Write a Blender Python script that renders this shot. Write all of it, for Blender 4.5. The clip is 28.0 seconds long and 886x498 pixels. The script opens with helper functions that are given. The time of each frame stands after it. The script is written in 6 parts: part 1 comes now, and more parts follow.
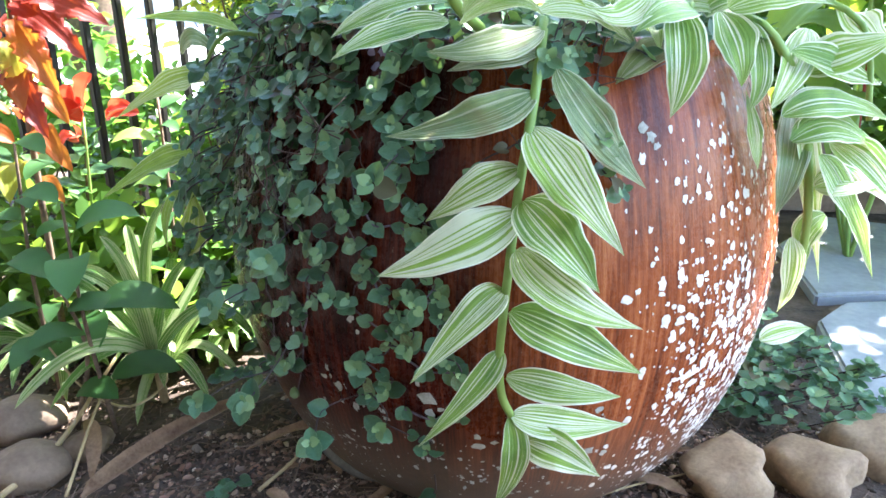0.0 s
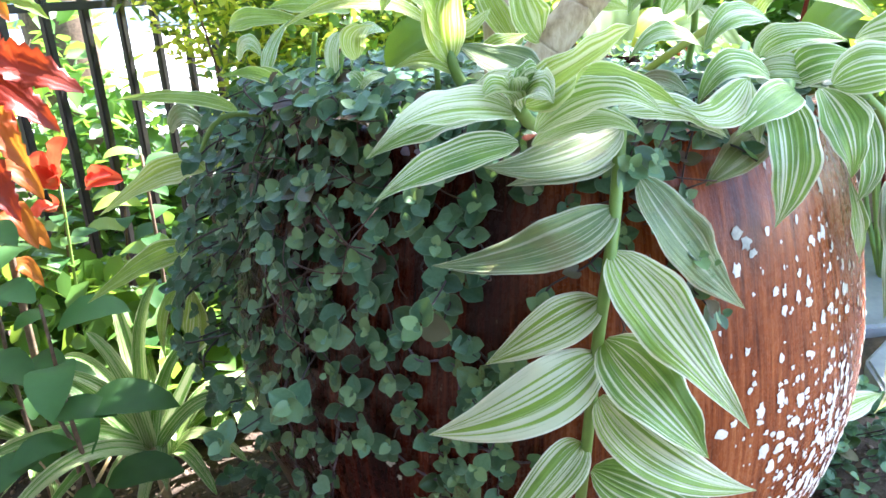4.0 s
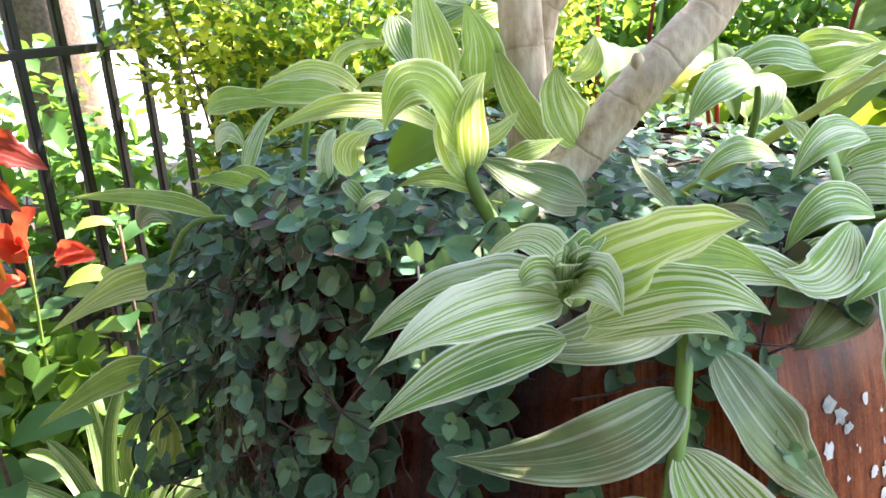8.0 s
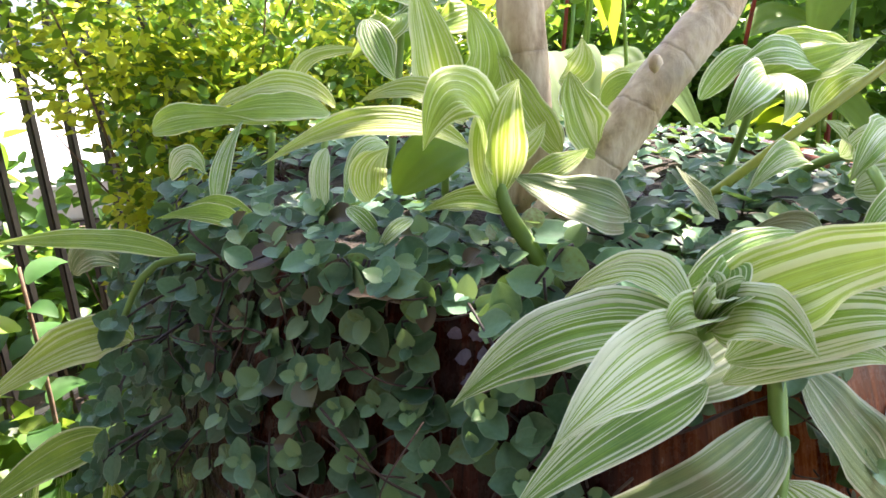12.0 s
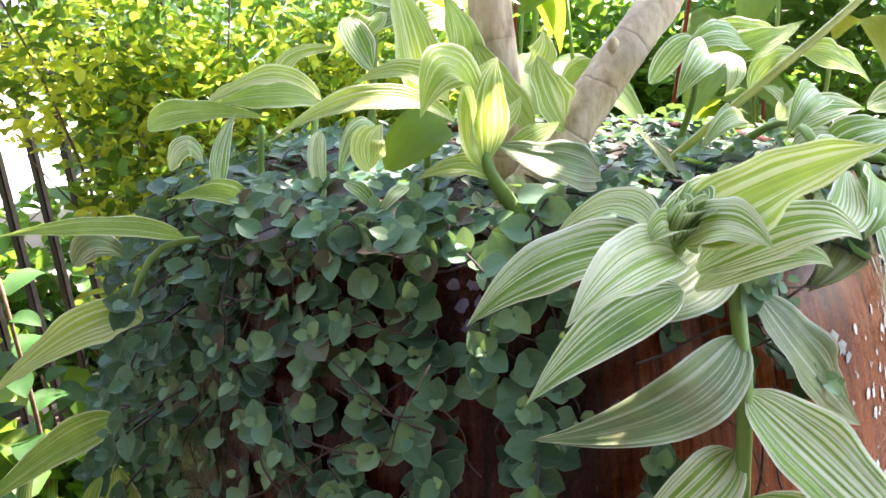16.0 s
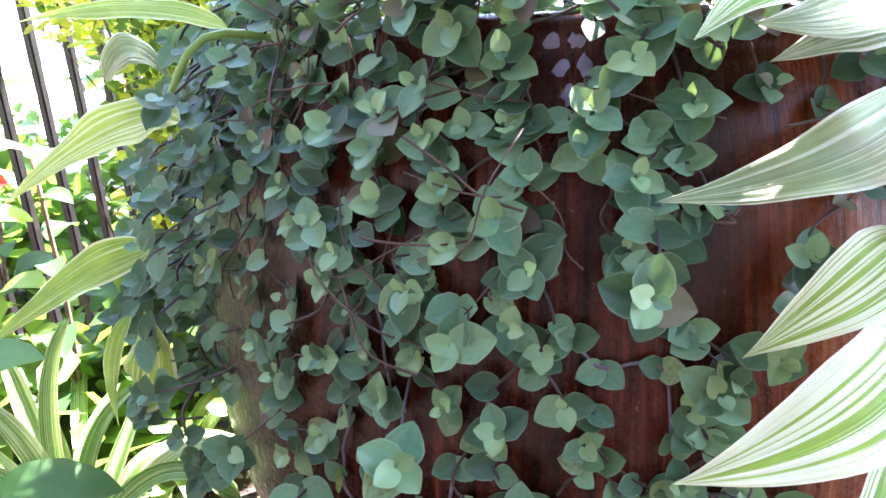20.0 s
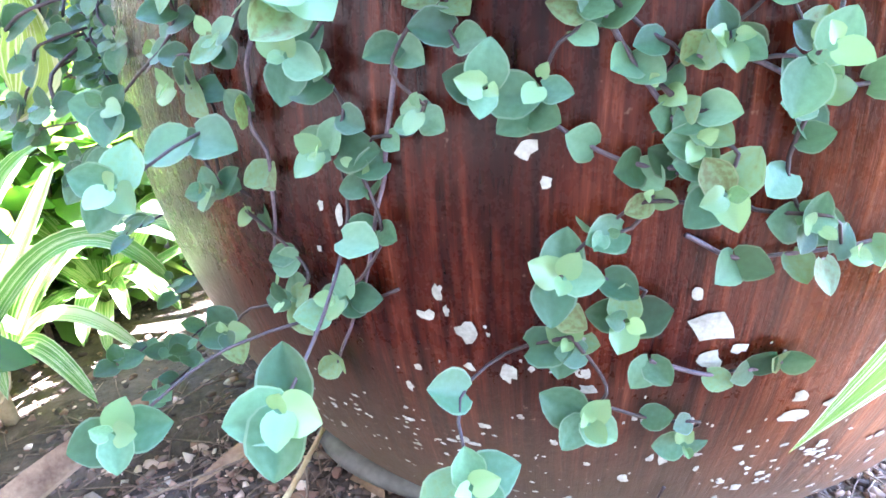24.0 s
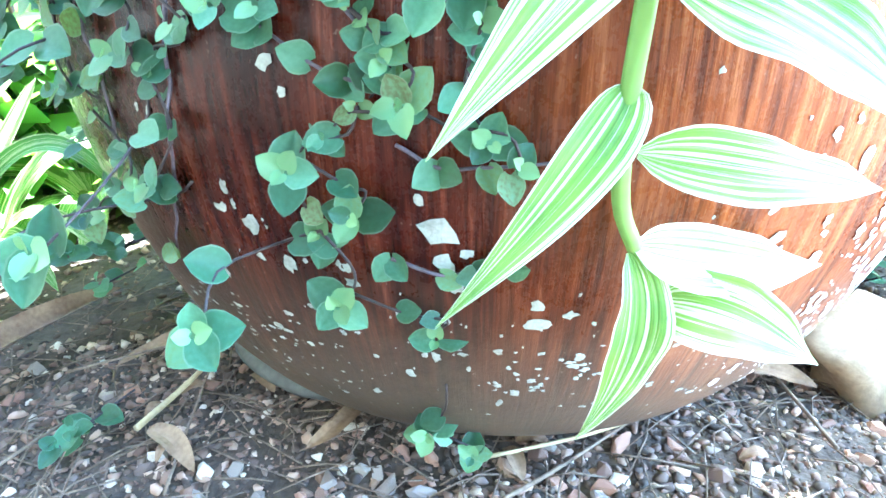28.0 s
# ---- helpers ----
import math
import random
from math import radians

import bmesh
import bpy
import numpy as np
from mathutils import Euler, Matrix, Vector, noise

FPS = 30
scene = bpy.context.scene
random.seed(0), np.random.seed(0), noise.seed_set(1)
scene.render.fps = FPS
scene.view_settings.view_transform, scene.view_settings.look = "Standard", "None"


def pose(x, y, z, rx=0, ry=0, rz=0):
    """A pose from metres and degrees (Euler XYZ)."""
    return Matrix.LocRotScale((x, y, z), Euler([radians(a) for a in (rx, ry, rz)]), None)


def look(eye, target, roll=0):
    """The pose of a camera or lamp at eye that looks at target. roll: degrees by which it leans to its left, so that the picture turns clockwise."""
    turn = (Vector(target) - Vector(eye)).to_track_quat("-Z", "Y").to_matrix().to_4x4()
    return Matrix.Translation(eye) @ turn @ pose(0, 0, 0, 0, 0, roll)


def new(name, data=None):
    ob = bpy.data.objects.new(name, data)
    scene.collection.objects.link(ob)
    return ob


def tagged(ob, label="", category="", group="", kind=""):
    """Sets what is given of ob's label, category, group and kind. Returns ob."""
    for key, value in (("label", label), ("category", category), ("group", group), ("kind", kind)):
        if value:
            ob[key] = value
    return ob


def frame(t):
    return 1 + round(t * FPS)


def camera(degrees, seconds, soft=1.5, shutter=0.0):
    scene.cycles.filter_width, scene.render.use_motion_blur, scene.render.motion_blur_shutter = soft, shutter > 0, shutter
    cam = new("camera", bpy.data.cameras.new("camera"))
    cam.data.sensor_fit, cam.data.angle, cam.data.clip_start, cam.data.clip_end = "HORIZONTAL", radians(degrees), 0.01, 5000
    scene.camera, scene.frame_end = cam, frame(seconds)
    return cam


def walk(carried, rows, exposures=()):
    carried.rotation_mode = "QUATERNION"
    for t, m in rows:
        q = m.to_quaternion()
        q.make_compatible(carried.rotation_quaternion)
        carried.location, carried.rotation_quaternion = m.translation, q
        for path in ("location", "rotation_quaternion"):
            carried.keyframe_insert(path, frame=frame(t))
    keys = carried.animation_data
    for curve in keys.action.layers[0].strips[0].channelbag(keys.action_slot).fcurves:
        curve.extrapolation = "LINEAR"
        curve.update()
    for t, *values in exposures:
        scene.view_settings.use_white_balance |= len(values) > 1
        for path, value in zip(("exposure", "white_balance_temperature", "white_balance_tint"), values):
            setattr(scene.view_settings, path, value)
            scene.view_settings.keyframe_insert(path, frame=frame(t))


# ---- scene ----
cam = camera(64.7, 28.0, soft=1.6)
PATH = [
    (0, (-0.011, 0.008, 0.588), (0.022, 1.885, -0.102), 0.1),
    (0.5, (-0.009, 0.01, 0.59), (0.03, 1.884, -0.107), 0.3),
    (1, (-0.011, 0.023, 0.596), (0.033, 1.896, -0.103), -0.3),
    (1.5, (-0.019, 0.044, 0.612), (0.023, 1.922, -0.074), -0.8),
    (2, (-0.024, 0.063, 0.622), (0.028, 1.938, -0.07), -0.6),
    (2.5, (-0.028, 0.084, 0.634), (0.033, 1.96, -0.058), -0.7),
    (3, (-0.037, 0.106, 0.642), (0.012, 1.975, -0.068), -1.3),
    (3.5, (-0.048, 0.127, 0.65), (0.012, 1.99, -0.073), -1.8),
    (5.5, (-0.067, 0.197, 0.674), (0.012, 2.061, -0.046), -1.8),
    (6, (-0.06, 0.217, 0.681), (0.013, 2.086, -0.026), -2.0),
    (6.5, (-0.061, 0.234, 0.687), (0.014, 2.105, -0.017), -2.1),
    (7, (-0.057, 0.25, 0.695), (0.026, 2.115, -0.022), -2.2),
    (7.5, (-0.06, 0.261, 0.702), (0.0, 2.133, -0.001), -1.8),
    (8, (-0.056, 0.274, 0.707), (-0.002, 2.148, 0.011), -1.6),
    (8.5, (-0.048, 0.284, 0.71), (-0.016, 2.16, 0.018), -1.5),
    (9, (-0.042, 0.297, 0.718), (-0.031, 2.175, 0.029), -1.5),
    (9.5, (-0.025, 0.304, 0.723), (-0.009, 2.182, 0.034), -0.9),
    (10, (-0.028, 0.317, 0.722), (-0.018, 2.179, -0.007), -0.8),
    (10.5, (-0.044, 0.333, 0.712), (0.011, 2.197, -0.011), -1.1),
    (11, (-0.074, 0.345, 0.713), (0.093, 2.201, -0.012), -1.9),
    (11.5, (-0.114, 0.348, 0.711), (0.173, 2.193, -0.006), -2.1),
    (12, (-0.136, 0.337, 0.704), (0.252, 2.175, 0.018), -1.8),
    (12.5, (-0.155, 0.312, 0.717), (0.29, 2.149, 0.064), -1.7),
    (13, (-0.16, 0.283, 0.717), (0.315, 2.116, 0.073), -1.6),
    (13.5, (-0.164, 0.263, 0.721), (0.323, 2.091, 0.075), -2.2),
    (15.5, (-0.168, 0.285, 0.703), (0.358, 2.104, 0.06), -2.8),
    (16, (-0.173, 0.295, 0.686), (0.353, 2.117, 0.051), -3.3),
    (16.5, (-0.171, 0.299, 0.668), (0.346, 2.123, 0.03), -3.5),
    (17, (-0.179, 0.304, 0.653), (0.333, 2.134, 0.028), -3.1),
    (17.5, (-0.182, 0.309, 0.639), (0.328, 2.142, 0.024), -2.8),
    (18, (-0.189, 0.311, 0.622), (0.304, 2.151, 0.014), -2.7),
    (18.5, (-0.196, 0.314, 0.603), (0.289, 2.16, 0.004), -2.4),
    (19, (-0.201, 0.32, 0.592), (0.27, 2.171, -0.004), -2.7),
    (19.5, (-0.202, 0.326, 0.575), (0.262, 2.174, -0.032), -2.8),
    (20, (-0.197, 0.333, 0.554), (0.234, 2.176, -0.091), -2.8),
    (20.5, (-0.199, 0.342, 0.535), (0.219, 2.184, -0.121), -2.3),
    (22.5, (-0.206, 0.369, 0.439), (0.234, 2.195, -0.248), -1.7),
    (23, (-0.191, 0.378, 0.42), (0.257, 2.183, -0.315), -2.0),
    (23.5, (-0.186, 0.378, 0.393), (0.254, 2.157, -0.408), -1.8),
    (24, (-0.175, 0.377, 0.372), (0.263, 2.142, -0.46), -1.8),
    (24.5, (-0.17, 0.372, 0.357), (0.257, 2.124, -0.507), -1.3),
    (25, (-0.162, 0.369, 0.343), (0.272, 2.107, -0.545), -0.6),
    (25.5, (-0.161, 0.361, 0.334), (0.254, 2.093, -0.577), -0.6),
    (26, (-0.157, 0.356, 0.326), (0.246, 2.079, -0.605), -0.3),
    (26.5, (-0.155, 0.348, 0.325), (0.215, 2.077, -0.61), -0.1),
    (27, (-0.131, 0.331, 0.332), (0.182, 2.078, -0.59), 0.7),
    (27.5, (-0.089, 0.31, 0.35), (0.17, 2.071, -0.562), 0.5),
    (28, (-0.049, 0.298, 0.366), (0.17, 2.058, -0.557), -0.0),
]
walk(cam, [(t, look(eye, target, roll)) for t, eye, target, roll in PATH],
     [(0.0, 3.7, 5900, 13), (3.5, 3.6, 5900, 14), (8.0, 3.08, 6400, 18), (11.0, 2.94, 6800, 18), (13.5, 3.07, 7000, 21), (17.0, 3.45, 6600, 20), (18.0, 3.77, 6400, 20), (20.5, 4.80, 5900, 31), (22.5, 5.5, 5600, 33), (25.0, 6.04, 5250, 14), (27.0, 5.93, 5150, 7), (28.0, 5.78, 4950, -5)])

# ---- light ----
SUN_FROM = Vector((0.64, 0.46, 1.0)).normalized()
world = bpy.data.worlds.new("sky")
scene.world = world
world.use_nodes = True
wn = world.node_tree
sky = wn.nodes.new("ShaderNodeTexSky")
sky.sky_type = "NISHITA"
sky.sun_disc = False
sky.sun_elevation = math.asin(SUN_FROM.z)
sky.sun_rotation = math.atan2(SUN_FROM.x, SUN_FROM.y)
wn.nodes["Background"].inputs["Strength"].default_value = 0.13
wn.links.new(sky.outputs["Color"], wn.nodes["Background"].inputs["Color"])
sun = new("sun", bpy.data.lights.new("sun", "SUN"))
sun.data.energy, sun.data.angle, sun.data.color = 4.3, radians(1.2), (1.0, 0.94, 0.84)
sun.matrix_world = look(SUN_FROM * 10, (0, 0, 0))


# ---- materials ----
class Mat:
    """A small helper round one node material."""

    def __init__(self, name, rough=0.6, metal=0.0):
        self.m = bpy.data.materials.new(name)
        self.m.use_nodes = True
        self.t = self.m.node_tree
        self.b = self.t.nodes["Principled BSDF"]
        self.b.inputs["Roughness"].default_value = rough
        self.b.inputs["Metallic"].default_value = metal

    def node(self, kind, **values):
        n = self.t.nodes.new("ShaderNode" + kind)
        for k, v in values.items():
            n.inputs[k.replace("_", " ")].default_value = v
        return n

    def link(self, a, b):
        self.t.links.new(a, b)

    def math(self, op, a, b=0.0, c=None):
        n = self.t.nodes.new("ShaderNodeMath")
        n.operation = op
        for i, v in enumerate((a, b) if c is None else (a, b, c)):
            if isinstance(v, (int, float)):
                n.inputs[i].default_value = v
            else:
                self.link(v, n.inputs[i])
        return n.outputs[0]

    def coords(self, which="Object", scale=(1, 1, 1), shift=None):
        c = self.t.nodes.new("ShaderNodeTexCoord")
        m = self.t.nodes.new("ShaderNodeMapping")
        m.inputs["Scale"].default_value = scale
        self.link(c.outputs[which], m.inputs["Vector"])
        if shift is not None:
            self.link(shift, m.inputs["Location"])
        return m.outputs["Vector"]

    def noise(self, vec, scale, detail=4, rough=0.55, distort=0.0):
        n = self.node("TexNoise", Scale=scale, Detail=detail, Roughness=rough, Distortion=distort)
        self.link(vec, n.inputs["Vector"])
        return n.outputs["Fac"]

    def ramp(self, fac, stops, mode="LINEAR"):
        r = self.t.nodes.new("ShaderNodeValToRGB")
        r.color_ramp.interpolation = mode
        e = r.color_ramp.elements
        while len(e) < len(stops):
            e.new(0.5)
        for el, (p, c) in zip(e, stops):
            el.position, el.color = p, (*c, 1) if len(c) == 3 else c
        self.link(fac, r.inputs["Fac"])
        return r.outputs["Color"]

    def mix(self, fac, a, b, mode="MIX"):
        n = self.t.nodes.new("ShaderNodeMix")
        n.data_type, n.blend_type = "RGBA", mode
        for i, v in ((0, fac), (6, a), (7, b)):
            if isinstance(v, (int, float)):
                n.inputs[i].default_value = v
            elif isinstance(v, tuple):
                n.inputs[i].default_value = (*v, 1)
            else:
                self.link(v, n.inputs[i])
        return n.outputs[2]

    def color(self, out):
        self.link(out, self.b.inputs["Base Color"])
        return self

    def bump(self, fac, strength=0.3, distance=0.002):
        n = self.node("Bump", Strength=strength, Distance=distance)
        self.link(fac, n.inputs["Height"])
        self.link(n.outputs["Normal"], self.b.inputs["Normal"])
        return self

    def rand(self):
        return self.t.nodes.new("ShaderNodeObjectInfo").outputs["Random"]

    def island(self):
        return self.t.nodes.new("ShaderNodeNewGeometry").outputs["Random Per Island"]

    def thin(self, col, amount):
        """Lets light through a leaf."""
        tr = self.t.nodes.new("ShaderNodeBsdfTranslucent")
        mx = self.t.nodes.new("ShaderNodeMixShader")
        mx.inputs[0].default_value = amount
        out = self.t.nodes["Material Output"]
        self.link(col, tr.inputs["Color"])
        self.link(self.b.outputs[0], mx.inputs[1])
        self.link(tr.outputs[0], mx.inputs[2])
        self.link(mx.outputs[0], out.inputs["Surface"])
        return self


def two_tone(name, a, b, scale, rough=0.7, bump=0.4, dist=0.002, detail=6, vary=0.0, which="Object"):
    m = Mat(name, rough)
    v = m.coords(which)
    n1, n2 = m.noise(v, scale, detail), m.noise(v, scale * 7, 3)
    f = m.math("ADD", m.math("MULTIPLY", n1, 0.65), m.math("MULTIPLY", n2, 0.35))
    col = m.ramp(f, [(0.33, a), (0.66, b)])
    if vary:
        hsv = m.node("HueSaturation")
        m.link(m.math("MULTIPLY_ADD", m.rand(), vary, 1 - vary / 2), hsv.inputs["Value"])
        m.link(col, hsv.inputs["Color"])
        col = hsv.outputs[0]
    m.color(col)
    m.bump(f, bump, dist)
    return m


def leaf_mat(name, dark, light, glow, amount=0.35, rough=0.45, vary=0.5, per="object", scale=60):
    m = Mat(name, rough)
    r = m.rand() if per == "object" else m.island()
    n = m.noise(m.coords("Object"), scale, 3)
    col = m.ramp(m.math("ADD", m.math("MULTIPLY", n, 0.5), m.math("MULTIPLY", r, vary)), [(0.2, dark), (0.8, light)])
    m.color(col)
    m.bump(n, 0.15, 0.001)
    m.thin(m.mix(0.7, col, glow), amount)
    return m


def striped_leaf(name, green, young, pale, glow, lines=9.0, white=0.5, amount=0.3, rough=0.4, dull=0.0):
    """Lengthwise cream lines and margins along a leaf, from its own u across and v along."""
    m = Mat(name, rough)
    m.b.inputs["Specular IOR Level"].default_value = 0.4
    uv = m.node("UVMap")
    sep = m.node("SeparateXYZ")
    m.link(uv.outputs[0], sep.inputs[0])
    u, v = sep.outputs[0], sep.outputs[1]
    r = m.rand()

    def along(across, length, seed, detail=2):
        c = m.node("CombineXYZ")
        m.link(m.math("MULTIPLY", u, across), c.inputs[0])
        m.link(m.math("MULTIPLY", v, length), c.inputs[1])
        m.link(m.math("MULTIPLY", r, seed), c.inputs[2])
        return m.noise(c.outputs[0], 1.0, detail, 0.5)

    sway, band, hair = along(5.0, 0.7, 31.0), along(23.0, 0.6, 67.0, 2), along(95.0, 2.0, 17.0)
    wave = m.math("SINE", m.math("ADD", m.math("MULTIPLY", u, lines * 6.283), m.math("MULTIPLY", sway, 9.0)))
    f = m.math("ADD", m.math("MULTIPLY", wave, 0.055), m.math("MULTIPLY", band, 1.15))
    f = m.math("ADD", f, m.math("MULTIPLY", m.math("SUBTRACT", hair, 0.5), 0.30))
    f = m.math("ADD", f, m.math("MULTIPLY", m.math("SUBTRACT", r, 0.5), 0.16))
    stripe = m.ramp(f, [(1.10 - white - 0.025, (0, 0, 0)), (1.10 - white + 0.04, (1, 1, 1))])
    blot = m.noise(m.coords("Object"), 45, 4)
    edge = m.ramp(m.math("ADD", m.math("ABSOLUTE", m.math("SUBTRACT", u, 0.5)), m.math("MULTIPLY", m.math("SUBTRACT", hair, 0.5), 0.03)), [(0.455, (0, 0, 0)), (0.47, (1, 1, 1))])
    g = m.mix(m.ramp(r, [(0.3, (0, 0, 0)), (0.95, (1, 1, 1))]), green, young)
    g = m.mix(m.ramp(m.math("ADD", m.math("MULTIPLY", hair, 0.55), m.math("MULTIPLY", blot, 0.45)), [(0.36, (0, 0, 0)), (0.64, (1, 1, 1))]), g, m.mix(0.55, g, tuple(min(1, c * 2.1) for c in young)))
    p = m.mix(m.math("MULTIPLY", blot, 0.5), pale, tuple(c * 0.74 for c in pale))
    col = m.mix(m.math("MAXIMUM", m.math("MULTIPLY", stripe, m.math("MULTIPLY_ADD", blot, 0.5, 0.52)), edge), g, p)
    if dull:
        stain = m.ramp(m.noise(m.coords("Object", (1, 1, 1)), 28, 5), [(0.5, (0, 0, 0)), (0.68, (1, 1, 1))])
        col = m.mix(m.math("MULTIPLY", stain, dull), col, (0.20, 0.13, 0.06))
    m.color(col)
    m.bump(m.math("ADD", m.math("MULTIPLY", wave, 0.35), m.math("MULTIPLY", hair, 0.6)), 0.55, 0.0012)
    m.thin(m.mix(0.25, col, glow), amount)
    return m


M_VAR = striped_leaf("variegated_leaf", (0.080, 0.195, 0.040), (0.19, 0.31, 0.045), (0.84, 0.86, 0.66), (0.56, 0.72, 0.18), amount=0.3, white=0.49)
M_VAR_YOUNG = striped_leaf("young_variegated_leaf", (0.13, 0.25, 0.04), (0.27, 0.36, 0.05), (0.78, 0.80, 0.46), (0.75, 0.86, 0.14), amount=0.42, white=0.44)
M_VAR_OLD = striped_leaf("old_variegated_leaf", (0.085, 0.15, 0.06), (0.16, 0.20, 0.07), (0.50, 0.52, 0.36), (0.38, 0.44, 0.12), lines=6, amount=0.2, dull=0.55, white=0.46)
M_SPIDER = striped_leaf("spider_leaf", (0.05, 0.14, 0.02), (0.09, 0.20, 0.03), (0.54, 0.57, 0.32), (0.46, 0.66, 0.10), lines=2.0, amount=0.25, white=0.50)
M_STALK = leaf_mat("yellow_green_stalk", (0.28, 0.31, 0.04), (0.48, 0.49, 0.08), (0.6, 0.6, 0.1), 0.1)
M_CANE = leaf_mat("green_cane", (0.13, 0.25, 0.05), (0.25, 0.38, 0.09), (0.4, 0.5, 0.1), 0.1)
def vine_mat(name, per):
    """Grey-green succulent leaf with a thin pale rim."""
    m = Mat(name, 0.45)
    m.b.inputs["Specular IOR Level"].default_value = 0.28
    r = m.rand() if per == "object" else m.island()
    uv = m.node("UVMap")
    sep = m.node("SeparateXYZ")
    m.link(uv.outputs[0], sep.inputs[0])
    n = m.noise(m.coords("UV"), 5, 3)
    col = m.ramp(m.math("ADD", m.math("MULTIPLY", n, 0.35), m.math("MULTIPLY", r, 0.8 if per == "object" else 0.45)), [(0.1, (0.009, 0.032, 0.017)), (0.45, (0.045, 0.112, 0.066)), (0.82, (0.135, 0.260, 0.155)), (0.94, (0.13, 0.20, 0.09)), (1.0, (0.10, 0.10, 0.05))])
    edge = m.math("GREATER_THAN", m.math("ABSOLUTE", m.math("SUBTRACT", sep.outputs[0], 0.5)), 0.455)
    col = m.mix(m.math("MULTIPLY", edge, 0.22), col, (0.36, 0.42, 0.30))
    m.color(col)
    m.bump(n, 0.2, 0.001)
    m.thin(m.mix(0.7, col, (0.30, 0.50, 0.08)), 0.2)
    return m


M_VINE = vine_mat("vine_leaf", "object")
M_VINE_YOUNG = leaf_mat("young_vine_leaf", (0.085, 0.17, 0.075), (0.19, 0.32, 0.15), (0.42, 0.62, 0.14), 0.25, 0.4, 0.6)
M_VINE_BULK = vine_mat("vine_leaf_bulk", "island")
M_VINE_RED = leaf_mat("reddish_vine_leaf", (0.07, 0.038, 0.03), (0.10, 0.11, 0.05), (0.25, 0.18, 0.07), 0.15, 0.5)
M_VINE_STEM = two_tone("vine_stem", (0.010, 0.007, 0.007), (0.055, 0.036, 0.036), 120, 0.6)
M_RUNNER = two_tone("purple_runner", (0.035, 0.025, 0.03), (0.15, 0.12, 0.145), 110, 0.55)
M_DEAD_STEM = two_tone("dead_vine_stem", (0.02, 0.011, 0.009), (0.10, 0.055, 0.04), 90, 0.7)
M_DRY = two_tone("dry_leaf", (0.12, 0.062, 0.03), (0.31, 0.20, 0.115), 40, 0.75)
M_STRAW = two_tone("straw", (0.30, 0.21, 0.10), (0.52, 0.40, 0.22), 60, 0.7)
M_TWIG = two_tone("twig", (0.07, 0.045, 0.03), (0.22, 0.15, 0.10), 90, 0.85)
M_HEDGE = leaf_mat("hedge_leaf", (0.02, 0.065, 0.007), (0.54, 0.62, 0.06), (0.98, 1.0, 0.14), 0.62, 0.4, 0.8, "island", 30)
M_BUSH = leaf_mat("bush_leaf", (0.035, 0.10, 0.02), (0.10, 0.22, 0.045), (0.35, 0.6, 0.06), 0.35, 0.4, 0.8, "island", 30)
M_SHRUB = leaf_mat("shrub_leaf", (0.012, 0.045, 0.009), (0.075, 0.18, 0.022), (0.45, 0.70, 0.06), 0.36, 0.4, 0.8, "island", 30)
M_BROAD = leaf_mat("broad_leaf", (0.03, 0.085, 0.015), (0.12, 0.21, 0.03), (0.5, 0.65, 0.04), 0.38, 0.7, 0.6)
M_YELLOW = leaf_mat("yellow_leaf", (0.24, 0.26, 0.03), (0.42, 0.42, 0.06), (0.8, 0.75, 0.06), 0.4, 0.5)
M_RED = leaf_mat("red_leaf", (0.13, 0.010, 0.008), (0.30, 0.035, 0.012), (0.75, 0.11, 0.02), 0.25, 0.5)
M_ORANGE = leaf_mat("orange_leaf", (0.20, 0.035, 0.008), (0.42, 0.12, 0.02), (1.0, 0.42, 0.04), 0.35, 0.5)
M_FLOWER = leaf_mat("red_flower", (0.55, 0.03, 0.02), (0.78, 0.13, 0.06), (1.0, 0.22, 0.08), 0.2, 0.5)
M_SOIL = two_tone("soil", (0.026, 0.018, 0.013), (0.115, 0.080, 0.058), 22, 0.95, 0.9, 0.01)
M_COMPOST = two_tone("dark_compost", (0.010, 0.007, 0.005), (0.045, 0.031, 0.022), 40, 0.95, 0.9, 0.01)
M_CONC = two_tone("pale_concrete", (0.50, 0.49, 0.47), (0.62, 0.61, 0.59), 6, 0.9, 0.2)
M_PAVER = two_tone("grey_slate", (0.20, 0.215, 0.225), (0.33, 0.345, 0.355), 9, 0.6, 0.5, 0.004)
M_STONE = two_tone("river_stone", (0.15, 0.095, 0.052), (0.33, 0.235, 0.14), 26, 0.75, 0.5, 0.003, vary=0.4)
M_ROCK = two_tone("brown_rock", (0.13, 0.085, 0.055), (0.26, 0.19, 0.13), 20, 0.8, 0.5, 0.004)
M_SLAB = two_tone("dark_slab", (0.055, 0.05, 0.043), (0.125, 0.115, 0.10), 25, 0.6, 0.4)
M_TIMBER = two_tone("old_timber", (0.12, 0.085, 0.06), (0.26, 0.20, 0.15), 12, 0.85, 0.4)
M_PLANK = two_tone("stained_planks", (0.06, 0.062, 0.055), (0.11, 0.112, 0.10), 8, 0.8, 0.3)
M_IRON = two_tone("black_iron", (0.012, 0.012, 0.013), (0.03, 0.028, 0.026), 60, 0.35, 0.1)
M_BARK = None


